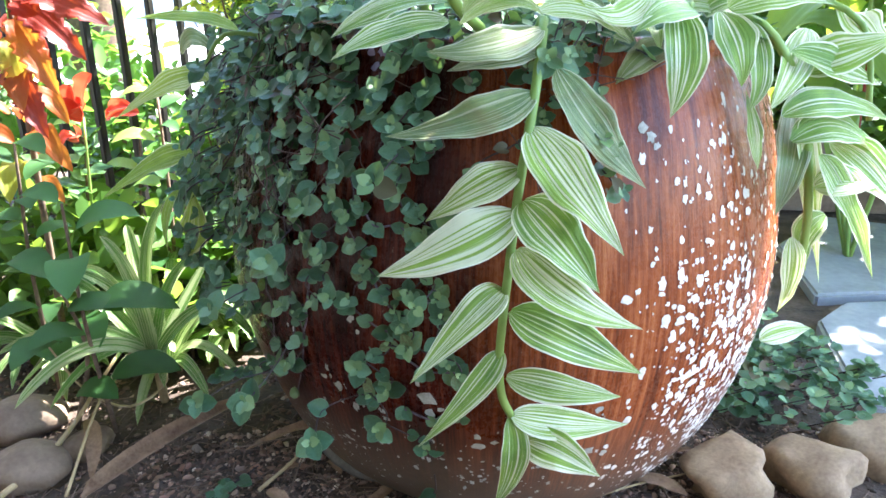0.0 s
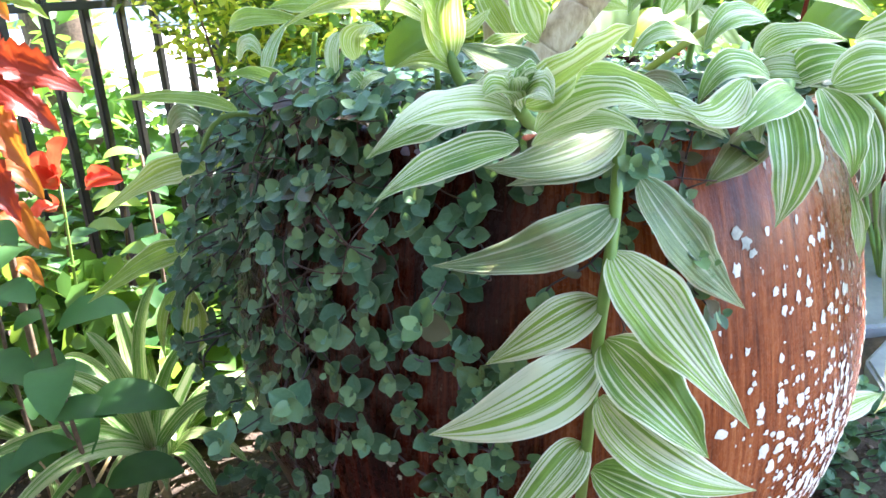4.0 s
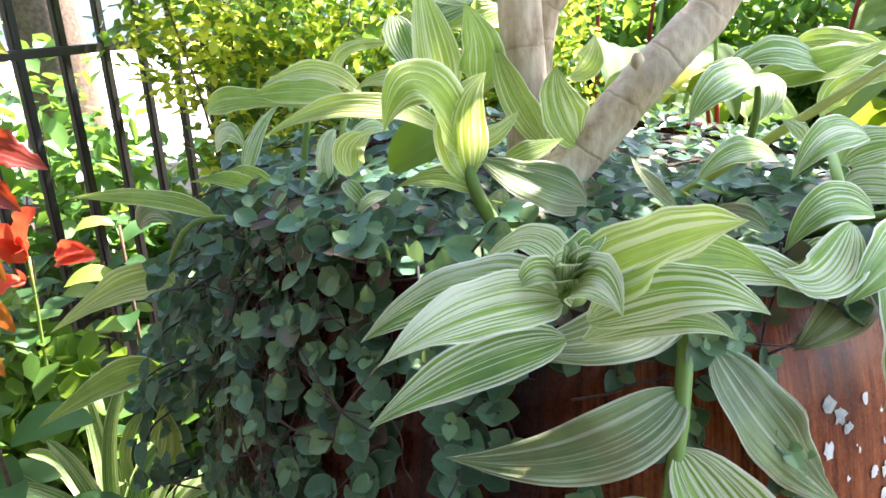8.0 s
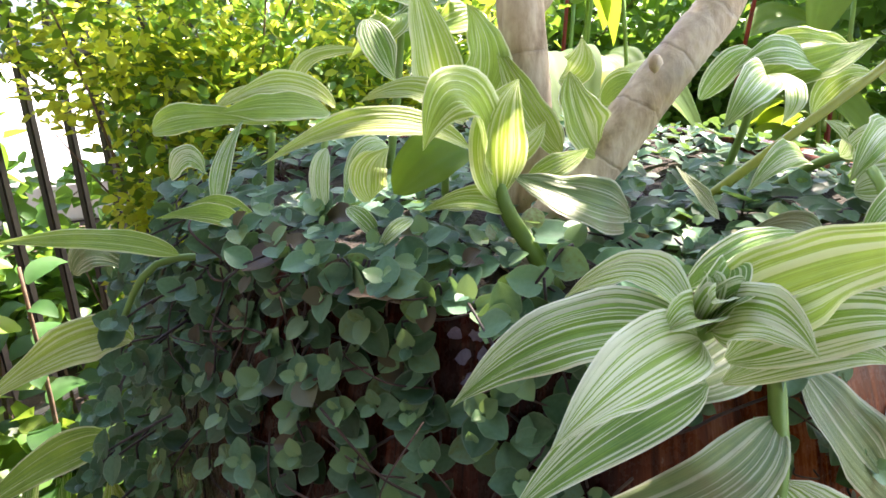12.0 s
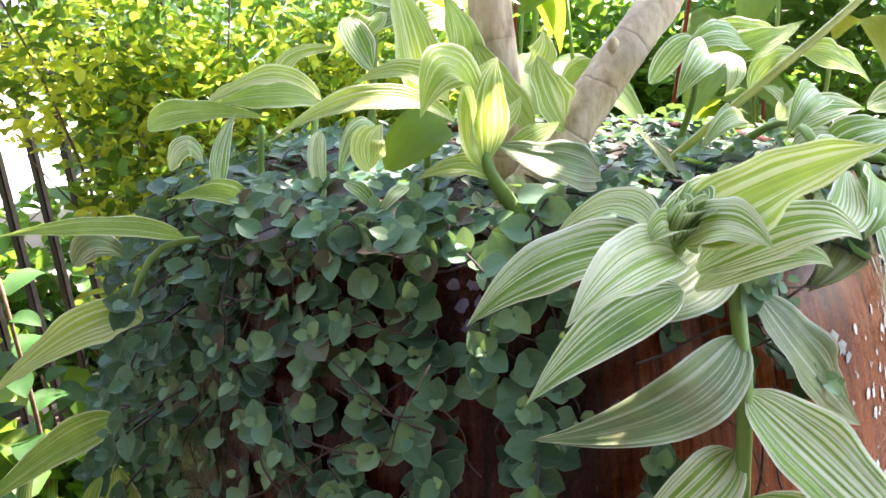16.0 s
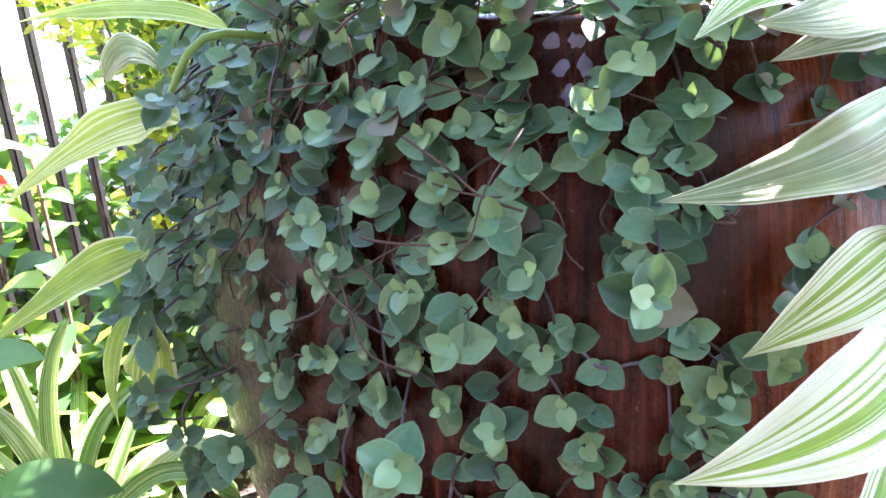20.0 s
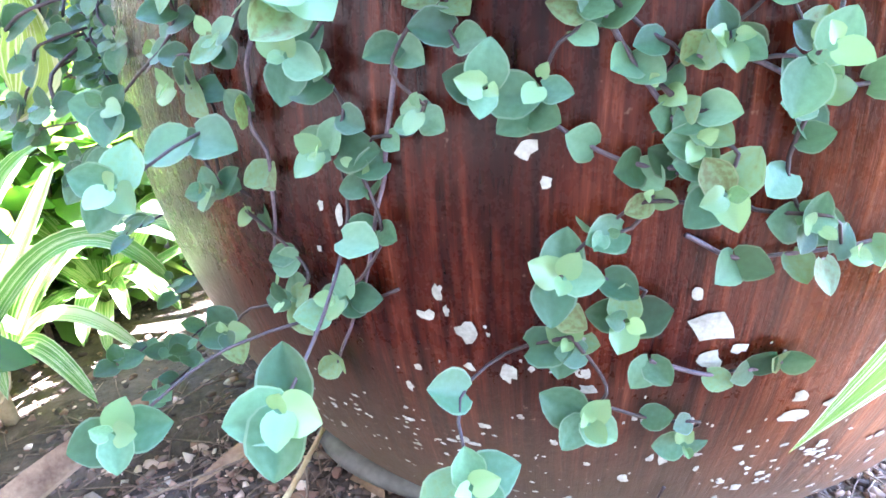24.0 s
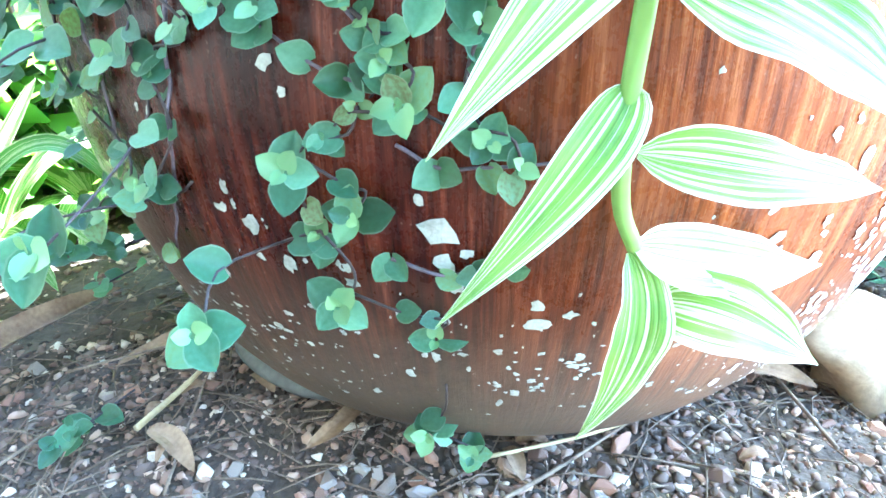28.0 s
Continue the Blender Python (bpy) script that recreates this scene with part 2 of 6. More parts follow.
def bark():
    m = Mat("frangipani_bark", 0.7)
    v = m.coords("Object")
    n1, n2, n3 = m.noise(v, 28, 6), m.noise(m.coords("Object", (1, 1, 0.35)), 160, 4), m.noise(v, 9, 2)
    f = m.math("ADD", m.math("MULTIPLY", n1, 0.5), m.math("MULTIPLY", n2, 0.5))
    col = m.ramp(f, [(0.3, (0.20, 0.12, 0.065)), (0.47, (0.54, 0.40, 0.26)), (0.66, (0.80, 0.68, 0.50))])
    col = m.mix(m.ramp(n3, [(0.45, (0, 0, 0)), (0.7, (1, 1, 1))]), col, (0.52, 0.43, 0.33))
    uv = m.node("UVMap")
    sep = m.node("SeparateXYZ")
    m.link(uv.outputs[0], sep.inputs[0])
    scar = m.math("FRACT", m.math("ADD", m.math("MULTIPLY", sep.outputs[1], 24.0), m.math("MULTIPLY", n1, 0.5)))
    line = m.ramp(scar, [(0.0, (0, 0, 0)), (0.46, (0, 0, 0)), (0.5, (1, 1, 1)), (0.56, (0, 0, 0))])
    col = m.mix(m.math("MULTIPLY", line, m.math("MULTIPLY", n1, 0.7)), col, (0.17, 0.115, 0.07))
    m.color(col)
    m.bump(m.math("SUBTRACT", f, m.math("MULTIPLY", line, 0.3)), 0.9, 0.002)
    return m


M_BARK = bark()


def glaze():
    """Brown drip glaze with upright streaks over a stoneware jar; bare clay near the foot."""
    m = Mat("brown_glaze", 0.3)
    m.b.inputs["Specular IOR Level"].default_value = 0.18
    uv = m.node("UVMap")

    def streak(across, along, detail, distort=0.0, rough=0.6):
        s = m.node("Mapping")
        s.inputs["Scale"].default_value = (across, along, 1)
        m.link(uv.outputs[0], s.inputs["Vector"])
        return m.noise(s.outputs[0], 1.0, detail, rough, distort)

    broad, fine, hair = streak(34, 2.0, 4, 0.3), streak(190, 5, 5, 0.3, 0.7), streak(520, 11, 4, 0.0, 0.75)
    patch, pits, side = streak(7, 3.0, 3), streak(260, 90, 3, 0, 0.8), streak(4, 0.7, 2)
    f = m.math("ADD", m.math("MULTIPLY", fine, 0.42), m.math("MULTIPLY", hair, 0.36))
    f = m.math("ADD", f, m.math("MULTIPLY", broad, 0.30))
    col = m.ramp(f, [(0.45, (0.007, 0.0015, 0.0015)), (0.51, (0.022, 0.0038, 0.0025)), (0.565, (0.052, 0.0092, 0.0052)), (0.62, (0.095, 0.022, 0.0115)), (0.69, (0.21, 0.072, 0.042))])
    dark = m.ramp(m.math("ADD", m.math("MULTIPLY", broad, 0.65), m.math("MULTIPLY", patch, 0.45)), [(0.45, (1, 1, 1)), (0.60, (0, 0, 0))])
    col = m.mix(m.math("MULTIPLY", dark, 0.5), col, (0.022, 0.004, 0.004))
    drip = m.ramp(m.math("ADD", m.math("MULTIPLY", streak(95, 2.2, 3, 0.2), 0.7), m.math("MULTIPLY", streak(13, 1.6, 2), 0.3)), [(0.57, (0, 0, 0)), (0.62, (1, 1, 1))])
    col = m.mix(m.math("MULTIPLY", drip, 0.8), col, (0.012, 0.004, 0.004))
    sep = m.node("SeparateXYZ")
    m.link(uv.outputs[0], sep.inputs[0])
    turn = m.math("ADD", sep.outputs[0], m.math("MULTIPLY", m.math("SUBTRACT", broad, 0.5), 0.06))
    # tan glaze, with the lit +x side's extra brightness put into its colour
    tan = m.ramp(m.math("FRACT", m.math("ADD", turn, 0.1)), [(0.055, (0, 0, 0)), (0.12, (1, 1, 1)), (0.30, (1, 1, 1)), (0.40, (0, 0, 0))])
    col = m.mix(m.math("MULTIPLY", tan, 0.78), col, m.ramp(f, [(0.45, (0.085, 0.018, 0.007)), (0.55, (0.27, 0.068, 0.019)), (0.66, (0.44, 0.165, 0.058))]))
    # greyer round the jar's -x side
    grey_side = m.ramp(m.math("ADD", turn, m.math("MULTIPLY", m.math("SUBTRACT", patch, 0.5), 0.05)), [(0.66, (0, 0, 0)), (0.72, (1, 1, 1)), (0.80, (1, 1, 1)), (0.85, (0, 0, 0))])
    col = m.mix(m.math("MULTIPLY", grey_side, 0.7), col, (0.125, 0.11, 0.088))
    foot = m.ramp(m.math("ADD", sep.outputs[1], m.math("MULTIPLY", m.math("SUBTRACT", patch, 0.5), 0.14)), [(0.07, (1, 1, 1)), (0.21, (0, 0, 0))])
    clay = m.ramp(m.math("ADD", m.math("MULTIPLY", pits, 0.5), m.math("MULTIPLY", patch, 0.5)), [(0.3, (0.065, 0.048, 0.034)), (0.7, (0.17, 0.13, 0.088))])
    col = m.mix(m.math("MULTIPLY", foot, 0.85), col, clay)
    spots = m.ramp(pits, [(0.66, (0, 0, 0)), (0.72, (1, 1, 1))])
    col = m.mix(m.math("MULTIPLY", spots, 0.22), col, (0.42, 0.34, 0.26))
    m.color(col)
    m.link(m.ramp(m.math("ADD", m.math("MULTIPLY", pits, 0.5), m.math("MULTIPLY", foot, 0.35)), [(0.2, (0.24, 0.24, 0.24)), (0.7, (0.6, 0.6, 0.6))]), m.b.inputs["Roughness"])
    m.bump(m.math("ADD", f, m.math("MULTIPLY", pits, 0.4)), 0.45, 0.002)
    return m


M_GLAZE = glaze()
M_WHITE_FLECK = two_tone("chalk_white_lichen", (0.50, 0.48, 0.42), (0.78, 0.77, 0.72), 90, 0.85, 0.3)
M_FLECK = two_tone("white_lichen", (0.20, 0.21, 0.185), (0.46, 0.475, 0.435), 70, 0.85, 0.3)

# ---- building helpers ----
PLACE = {}


def thing(name, at, label, category, group="", kind=""):
    ob = new(name)
    ob.empty_display_size = 0.02
    ob.location = at
    PLACE[ob.name] = Vector(at)
    return tagged(ob, label, category, group, kind)


def mesh_of(name, verts, faces, mat, uvs=None, smooth=True):
    me = bpy.data.meshes.new(name)
    me.from_pydata([tuple(v) for v in verts], [], faces)
    if uvs is not None:
        layer = me.uv_layers.new(name="UVMap")
        flat = np.array([uvs[i] for f in faces for i in f], dtype=np.float32).ravel()
        layer.data.foreach_set("uv", flat)
    me.materials.append(mat.m)
    if smooth:
        me.polygons.foreach_set("use_smooth", [True] * len(me.polygons))
    me.update()
    return me


def hang(name, me, parent, m=None, label=""):
    """Links mesh data as a part, at the world pose m, under a thing or part."""
    ob = new(name, me)
    m = m or Matrix.Identity(4)
    if parent is not None:
        ob.parent = parent
        ob.matrix_basis = Matrix.Translation(-PLACE[parent.name]) @ m
        PLACE[ob.name] = m.translation.copy()
    else:
        ob.matrix_basis = m
        PLACE[ob.name] = m.translation.copy()
    return tagged(ob, label)


def part(name, bm, mat, parent, label="", smooth=True):
    """Links a bmesh, given in world places, as one mesh under a thing."""
    o = PLACE[parent.name] if parent is not None else Vector()
    bmesh.ops.translate(bm, verts=bm.verts, vec=-o)
    me = bpy.data.meshes.new(name)
    bm.to_mesh(me)
    bm.free()
    me.materials.append(mat.m)
    if smooth:
        me.polygons.foreach_set("use_smooth", [True] * len(me.polygons))
    ob = new(name, me)
    ob.parent = parent
    PLACE[ob.name] = o.copy()
    return tagged(ob, label)


def tube_data(points, radii, sides=7, closed_ends=True):
    """Verts and faces of a tapering tube along points."""
    pts = [Vector(p) for p in points]
    verts, faces = [], []
    side = Vector((0.31, 0.72, 0.61))
    for i, p in enumerate(pts):
        d = (pts[min(i + 1, len(pts) - 1)] - pts[max(i - 1, 0)]).normalized()
        a = side - d * side.dot(d)
        if a.length < 1e-3:
            a = Vector((1, 0, 0)) - d * d.x
        a.normalize()
        side = a
        b = d.cross(a)
        for k in range(sides):
            w = 2 * math.pi * k / sides
            verts.append(p + (a * math.cos(w) + b * math.sin(w)) * radii[i])
    for i in range(len(pts) - 1):
        for k in range(sides):
            k2 = (k + 1) % sides
            faces.append((i * sides + k, i * sides + k2, (i + 1) * sides + k2, (i + 1) * sides + k))
    if closed_ends:
        faces.append(tuple(range(sides - 1, -1, -1)))
        n = (len(pts) - 1) * sides
        faces.append(tuple(range(n, n + sides)))
    return verts, faces


def curve_points(points, n):
    """A smooth line through the points (Catmull-Rom)."""
    p = [Vector(q) for q in points]
    p = [p[0] * 2 - p[1]] + p + [p[-1] * 2 - p[-2]]
    out = []
    for i in range(1, len(p) - 2):
        for k in range(n):
            t = k / n
            a, b, c, d = p[i - 1], p[i], p[i + 1], p[i + 2]
            out.append(0.5 * (2 * b + (c - a) * t + (2 * a - 5 * b + 4 * c - d) * t * t + (3 * b - a - 3 * c + d) * t ** 3))
    return out + [p[-2]]


def stem(name, points, r0, r1, mat, parent, sides=6, n=4, label=""):
    pts = curve_points(points, n)
    o = PLACE[parent.name]
    radii = [r0 + (r1 - r0) * i / (len(pts) - 1) for i in range(len(pts))]
    v, f = tube_data([p - o for p in pts], radii, sides)
    ob = new(name, mesh_of(name, v, f, mat))
    ob.parent = parent
    PLACE[ob.name] = o.copy()
    return tagged(ob, label)


def blade_data(b, m, t, width, face=(0.0, -0.75, 0.66), fold=0.25, ripple=0.05, nu=15, nv=19, peak=(0.55, 0.9), seed=0, twist=0.0, teeth=0.0):
    """A pointed leaf from b over m to t: verts, faces and uvs."""
    b, m, t = Vector(b), Vector(m), Vector(t)
    c = 2 * m - (b + t) / 2
    r = random.Random(seed)
    ph1, ph2 = r.uniform(0, 6), r.uniform(0, 6)
    s0 = peak[0] / (peak[0] + peak[1])
    top = s0 ** peak[0] * (1 - s0) ** peak[1]
    F = Vector(face).normalized()
    verts, faces, uvs = [], [], []
    for j in range(nv):
        s = j / (nv - 1)
        p = b * (1 - s) ** 2 + c * 2 * s * (1 - s) + t * s * s
        d = ((c - b) * (1 - s) + (t - c) * s).normalized()
        S = d.cross(F)
        if S.length < 0.05:
            S = d.cross(Vector((0.3, 0.2, 1)))
        S.normalize()
        N = S.cross(d)
        if twist:
            q = Matrix.Rotation(twist * (s - 0.5), 3, d)
            S, N = q @ S, q @ N
        hw = width / 2 * (s ** peak[0] * (1 - s) ** peak[1] / top)
        hw *= 1 - teeth * ((s * 10.0) % 1.0)
        hw = max(hw, width * (0.07 if j == 0 else 0.004))
        for i in range(nu):
            u = 2 * i / (nu - 1) - 1
            wave = ripple * width * (math.sin(9 * s + ph1 + (1.7 if u > 0 else 0)) + 0.5 * math.sin(21 * s + ph2 - u)) * u * u
            ridge = 0.016 * width * math.cos(u * 16)
            lift = fold * hw * (abs(u) ** 1.4) + (wave + ridge) * math.sin(math.pi * s)
            verts.append(p + S * (u * hw * (1 - 0.12 * fold)) + N * lift)
            uvs.append((i / (nu - 1), s))
    for j in range(nv - 1):
        for i in range(nu - 1):
            a = j * nu + i
            faces.append((a, a + 1, a + nu + 1, a + nu))
    return verts, faces, uvs


SEED = [0]


def blade(name, parent, b, m, t, width, mat, **kw):
    SEED[0] += 1
    o = PLACE[parent.name]
    v, f, uv = blade_data(b, m, t, width, seed=SEED[0], **kw)
    ob = new(name, mesh_of(name, [p - o for p in v], f, mat, uv))
    ob.parent = parent
    PLACE[ob.name] = o.copy()
    return ob


def box_bm(size, at, turn=0.0, bevel=0.0, bm=None):
    bm = bm or bmesh.new()
    made = bmesh.ops.create_cube(bm, size=1.0)["verts"]
    bmesh.ops.scale(bm, verts=made, vec=size)
    if bevel:
        bmesh.ops.bevel(bm, geom=list({e for v in made for e in v.link_edges}), offset=bevel, segments=2, affect="EDGES")
        made = bm.verts[:]
    bmesh.ops.rotate(bm, verts=made, matrix=Matrix.Rotation(turn, 3, "Z"))
    bmesh.ops.translate(bm, verts=made, vec=at)
    return bm


def lump_data(at, size, seed, rough=0.18, sub=2, turn=0.0, flat=2.0):
    """A worn stone: a displaced ball."""
    bm = bmesh.new()
    bmesh.ops.create_icosphere(bm, subdivisions=sub, radius=1.0)
    q = Matrix.Rotation(turn, 3, "Z")
    for v in bm.verts:
        k = 1 + rough * noise.noise(v.co * 1.3 + Vector((seed * 3.1, seed, 0))) + rough * 0.3 * noise.noise(v.co * 3.5 + Vector((seed, 5, 0)))
        c = v.co * k
        c.z = min(c.z, flat + 0.12 * c.x + 0.1 * (c.z - flat))
        v.co = q @ Vector((c.x * size[0], c.y * size[1], c.z * size[2])) + Vector(at)
    return bm


def joined(name, chunks, mat, parent, label="", kind=""):
    """Many small pieces in one mesh."""
    verts, faces, uvs = [], [], []
    o = PLACE[parent.name] if parent is not None else Vector()
    for ch in chunks:
        n = len(verts)
        verts += [Vector(v) - o for v in ch[0]]
        faces += [tuple(i + n for i in f) for f in ch[1]]
        if len(ch) > 2:
            uvs += ch[2]
    ob = new(name, mesh_of(name, verts, faces, mat, uvs if len(uvs) == len(verts) else None))
    ob.parent = parent
    PLACE[ob.name] = o.copy()
    return tagged(ob, label, kind=kind)

# ---- the ground and the setting ----
POT = Vector((0.078, 0.904, 0.0))


def ground_height(x, y):
    near = math.exp(-((x - 0.078) ** 2 + (y - 0.9) ** 2) / 1.6)
    return near * (0.010 * noise.noise(Vector((x * 5, y * 5, 0))) + 0.005 * noise.noise(Vector((x * 19, y * 19, 3)))) - 0.004


def ground():
    rings = [0.0, 0.06, 0.12] + [0.18 + 0.018 * i for i in range(60)] + [1.35, 1.6, 2, 3, 5, 9, 20, 60, 200, 600]
    seg = 150
    verts, faces = [(POT.x, POT.y, 0)], []
    for r in rings[1:]:
        for k in range(seg):
            a = 2 * math.pi * k / seg
            x, y = POT.x + r * math.sin(a), POT.y - r * math.cos(a)
            verts.append((x, y, ground_height(x, y)))
    for k in range(seg):
        faces.append((0, 1 + k, 1 + (k + 1) % seg))
    for i in range(len(rings) - 2):
        for k in range(seg):
            a, b = 1 + i * seg + k, 1 + i * seg + (k + 1) % seg
            faces.append((a, a + seg, b + seg, b))
    ob = new("ground", mesh_of("ground", verts, faces, M_SOIL))
    PLACE[ob.name] = Vector()
    return tagged(ob, "dark garden soil strewn with gravel and litter", "ground", kind="structure")


GROUND = ground()

# pale sunlit driveway behind the fence, with a low plastered wall before it
drive = new("road", mesh_of("road", [(-9, 3.2, 0.02), (9, 3.2, 0.02), (12, 40, 0.02), (-12, 40, 0.02), (-9, 3.2, -0.1), (9, 3.2, -0.1), (12, 40, -0.1), (-12, 40, -0.1)],
                           [(0, 1, 2, 3), (4, 7, 6, 5), (0, 4, 5, 1), (1, 5, 6, 2), (2, 6, 7, 3), (3, 7, 4, 0)], M_CONC, smooth=False))
tagged(drive, "pale concrete driveway in bright sun", "driveway", kind="structure")
bm = box_bm((5.2, 0.16, 0.14), (-2.6, 2.75, 0.07), 0.12, 0.01)
wall = part("wall_garden", bm, M_CONC, None, smooth=False)
tagged(wall, "low pale rendered garden wall behind the fence", "garden wall", kind="structure")
bm = box_bm((14, 0.3, 3.2), (-3, 14, 1.6), 0.0, 0.02)
house = part("wall_far", bm, M_CONC, None, smooth=False)
tagged(house, "far pale house wall in full sun", "wall", kind="structure")


# unseen plain walls and eave, added behind the camera and at the left to cut light
bm = box_bm((5.2, 0.15, 2.5), (-1.8, -0.7, 1.25), 0.0, 0.01)
tagged(part("wall_south", bm, M_PLANK, None, smooth=False), "plain dark grey plank wall added out of view to cut front light", "wall", kind="structure")
bm = box_bm((0.15, 2.8, 2.5), (-1.9, 0.78, 1.25), 0.0, 0.01)
tagged(part("wall_west", bm, M_PLANK, None, smooth=False), "plain dark grey plank wall added out of view to cut light from the left", "wall", kind="structure")
bm = box_bm((2.7, 1.15, 0.08), (-0.65, -0.2, 2.545), 0.0, 0.01)
tagged(part("ceiling", bm, M_PLANK, None, smooth=False), "plain dark plank eave added out of view to cut sky light on the jar's front", "eave", kind="structure")


# ---- the jar ----
PROFILE = [(0.0, 0.0), (0.16, 0.0), (0.192, 0.0), (0.215, 0.008), (0.25, 0.03), (0.275, 0.06), (0.298, 0.10), (0.322, 0.165), (0.335, 0.22), (0.342, 0.28), (0.339, 0.34),
           (0.326, 0.41), (0.308, 0.477), (0.292, 0.515), (0.285, 0.53), (0.286, 0.54), (0.282, 0.549), (0.272, 0.551), (0.263, 0.545), (0.262, 0.52), (0.275, 0.46)]
JAR_LINE = curve_points([(r, 0, z) for r, z in PROFILE], 4)
_wall = JAR_LINE[8:60]
_z = [p.z for p in _wall]
_r = [p.x for p in _wall]


def wobble(a, z):
    return 1 + 0.006 * noise.noise(Vector((math.sin(a) * 2, math.cos(a) * 2, z * 5)))


def radius(z):
    return float(np.interp(z, _z, _r))


def on_pot(theta, z, h=0.0):
    """A point h metres off the jar: theta in degrees, 0 towards -y, plus towards +x."""
    a = radians(theta)
    r = radius(z) * wobble(a, z) + h
    return Vector((POT.x + r * math.sin(a), POT.y - r * math.cos(a), z))


def pot_normal(theta, z):
    a = radians(theta)
    slope = (radius(z + 0.01) - radius(z - 0.01)) / 0.02
    return Vector((math.sin(a), -math.cos(a), -slope)).normalized()


def jar():
    root = thing("planter_jar", POT, "big round brown-glazed stoneware jar with white lichen flecks, planted", "plant pot")
    pts = JAR_LINE
    seg = 180
    verts, faces, uvs = [], [], []
    for p in pts:
        for k in range(seg + 1):
            a = 2 * math.pi * k / seg
            w = wobble(a, p.z)
            verts.append((p.x * w * math.sin(a), -p.x * w * math.cos(a), max(p.z, 0.0)))
            uvs.append((k / seg, p.z))
    for i in range(len(pts) - 1):
        for k in range(seg):
            a = i * (seg + 1) + k
            faces.append((a, a + 1, a + seg + 2, a + seg + 1))
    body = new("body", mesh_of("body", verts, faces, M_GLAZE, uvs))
    body.parent = root
    PLACE[body.name] = POT.copy()
    return root


JAR = jar()


def fleck(theta, z, size, seed, tall=1.0):
    """A flat irregular scab on the jar's wall."""
    r = random.Random(seed)
    n = r.randint(8, 13)
    c = on_pot(theta, z, 0.0012)
    verts, faces = [c], []
    for k in range(n):
        a = 2 * math.pi * k / n
        q = size * r.uniform(0.5, 1.15) / 2
        dz, dx = math.sin(a) * q * tall, math.cos(a) * q
        verts.append(on_pot(theta + math.degrees(dx / 0.33), z + dz, 0.0008))
    for k in range(n):
        faces.append((0, 1 + k, 1 + (k + 1) % n))
    return verts, faces


def flecks():
    r = random.Random(3)
    out, front = [], []
    for th, z, s, tall in [(-16, 0.226, 0.022, 0.8), (-15.8, 0.208, 0.011, 1.1), (-15.0, 0.194, 0.012, 1.0), (-14, 0.215, 0.007, 1.0), (-33, 0.216, 0.011, 1.2), (-28.8, 0.300, 0.009, 1.1), (-27.6, 0.288, 0.006, 0.9),
                           (-42, 0.266, 0.006, 1.9), (-43.5, 0.269, 0.004, 1.5), (18, 0.478, 0.013, 1.0), (19.3, 0.470, 0.012, 1.0), (20.3, 0.462, 0.010, 0.8), (-8, 0.184, 0.010, 0.8), (-8, 0.171, 0.016, 0.6), (-5, 0.178, 0.009, 0.7),
                           (12, 0.160, 0.014, 0.9), (9, 0.150, 0.016, 0.9), (15, 0.152, 0.010, 1.0), (-36, 0.222, 0.009, 0.8), (-30, 0.195, 0.008, 1.6), (-33, 0.196, 0.006, 1.0), (-24, 0.190, 0.010, 0.7), (-37.5, 0.19, 0.005, 1)]:
        front.append(fleck(th, z, s, r.random(), tall))

    def spray(n, th0, th1, z0, z1, small, big, tall=1.0, bias=None):
        for _ in range(n):
            th, z = r.gauss((th0 + th1) / 2, (th1 - th0) / 4), r.gauss((z0 + z1) / 2, (z1 - z0) / 4)
            if 0.04 < z < 0.52:
                s = small + (big - small) * r.random() ** 3
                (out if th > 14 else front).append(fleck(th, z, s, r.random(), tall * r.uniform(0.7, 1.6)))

    spray(380, 12, 62, 0.08, 0.42, 0.002, 0.009)
    spray(300, 18, 56, 0.10, 0.42, 0.005, 0.013)
    spray(420, 22, 72, 0.06, 0.26, 0.0025, 0.0105, 1.1)
    spray(90, 14, 66, 0.38, 0.52, 0.0025, 0.010, 1.3)
    spray(100, 0, 44, 0.05, 0.17, 0.0016, 0.010, 0.8)
    spray(70, -60, 12, 0.065, 0.15, 0.0014, 0.0055, 0.6)
    spray(16, -34, 4, 0.10, 0.18, 0.004, 0.008, 0.8)
    spray(60, -40, 0, 0.12, 0.24, 0.0014, 0.005, 1.3)
    spray(36, -16, 6, 0.09, 0.17, 0.003, 0.0085, 0.7)
    spray(60, -58, -30, 0.10, 0.17, 0.003, 0.0075, 0.5)
    spray(220, 60, 110, 0.08, 0.45, 0.002, 0.011, 1.2)
    # whiter flecks past 14 degrees round the jar, duller ones before
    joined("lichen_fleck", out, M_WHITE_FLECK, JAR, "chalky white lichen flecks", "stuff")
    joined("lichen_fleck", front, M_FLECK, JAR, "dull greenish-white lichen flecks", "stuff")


flecks()
# the sky's bluish reflection on the glazed rim, laid on as coloured patches
M_SKY_SHEEN = two_tone("sky_sheen_blue", (0.07, 0.055, 0.12), (0.20, 0.18, 0.30), 70, 0.3, 0.4)
joined("glaze_run", [fleck(-29.6, 0.537, 0.011, 5, 0.9), fleck(-27.4, 0.538, 0.010, 6, 0.9), fleck(-28.7, 0.526, 0.012, 8, 1.0), fleck(-26.6, 0.527, 0.010, 9, 1.1), fleck(-27.8, 0.513, 0.012, 10, 1.2), fleck(-25.8, 0.516, 0.008, 11, 1.4), fleck(-27.2, 0.500, 0.009, 12, 1.3), fleck(-27.9, 0.489, 0.006, 13, 1.5)], M_SKY_SHEEN, JAR, "bluish purple sky reflection painted on the glaze")

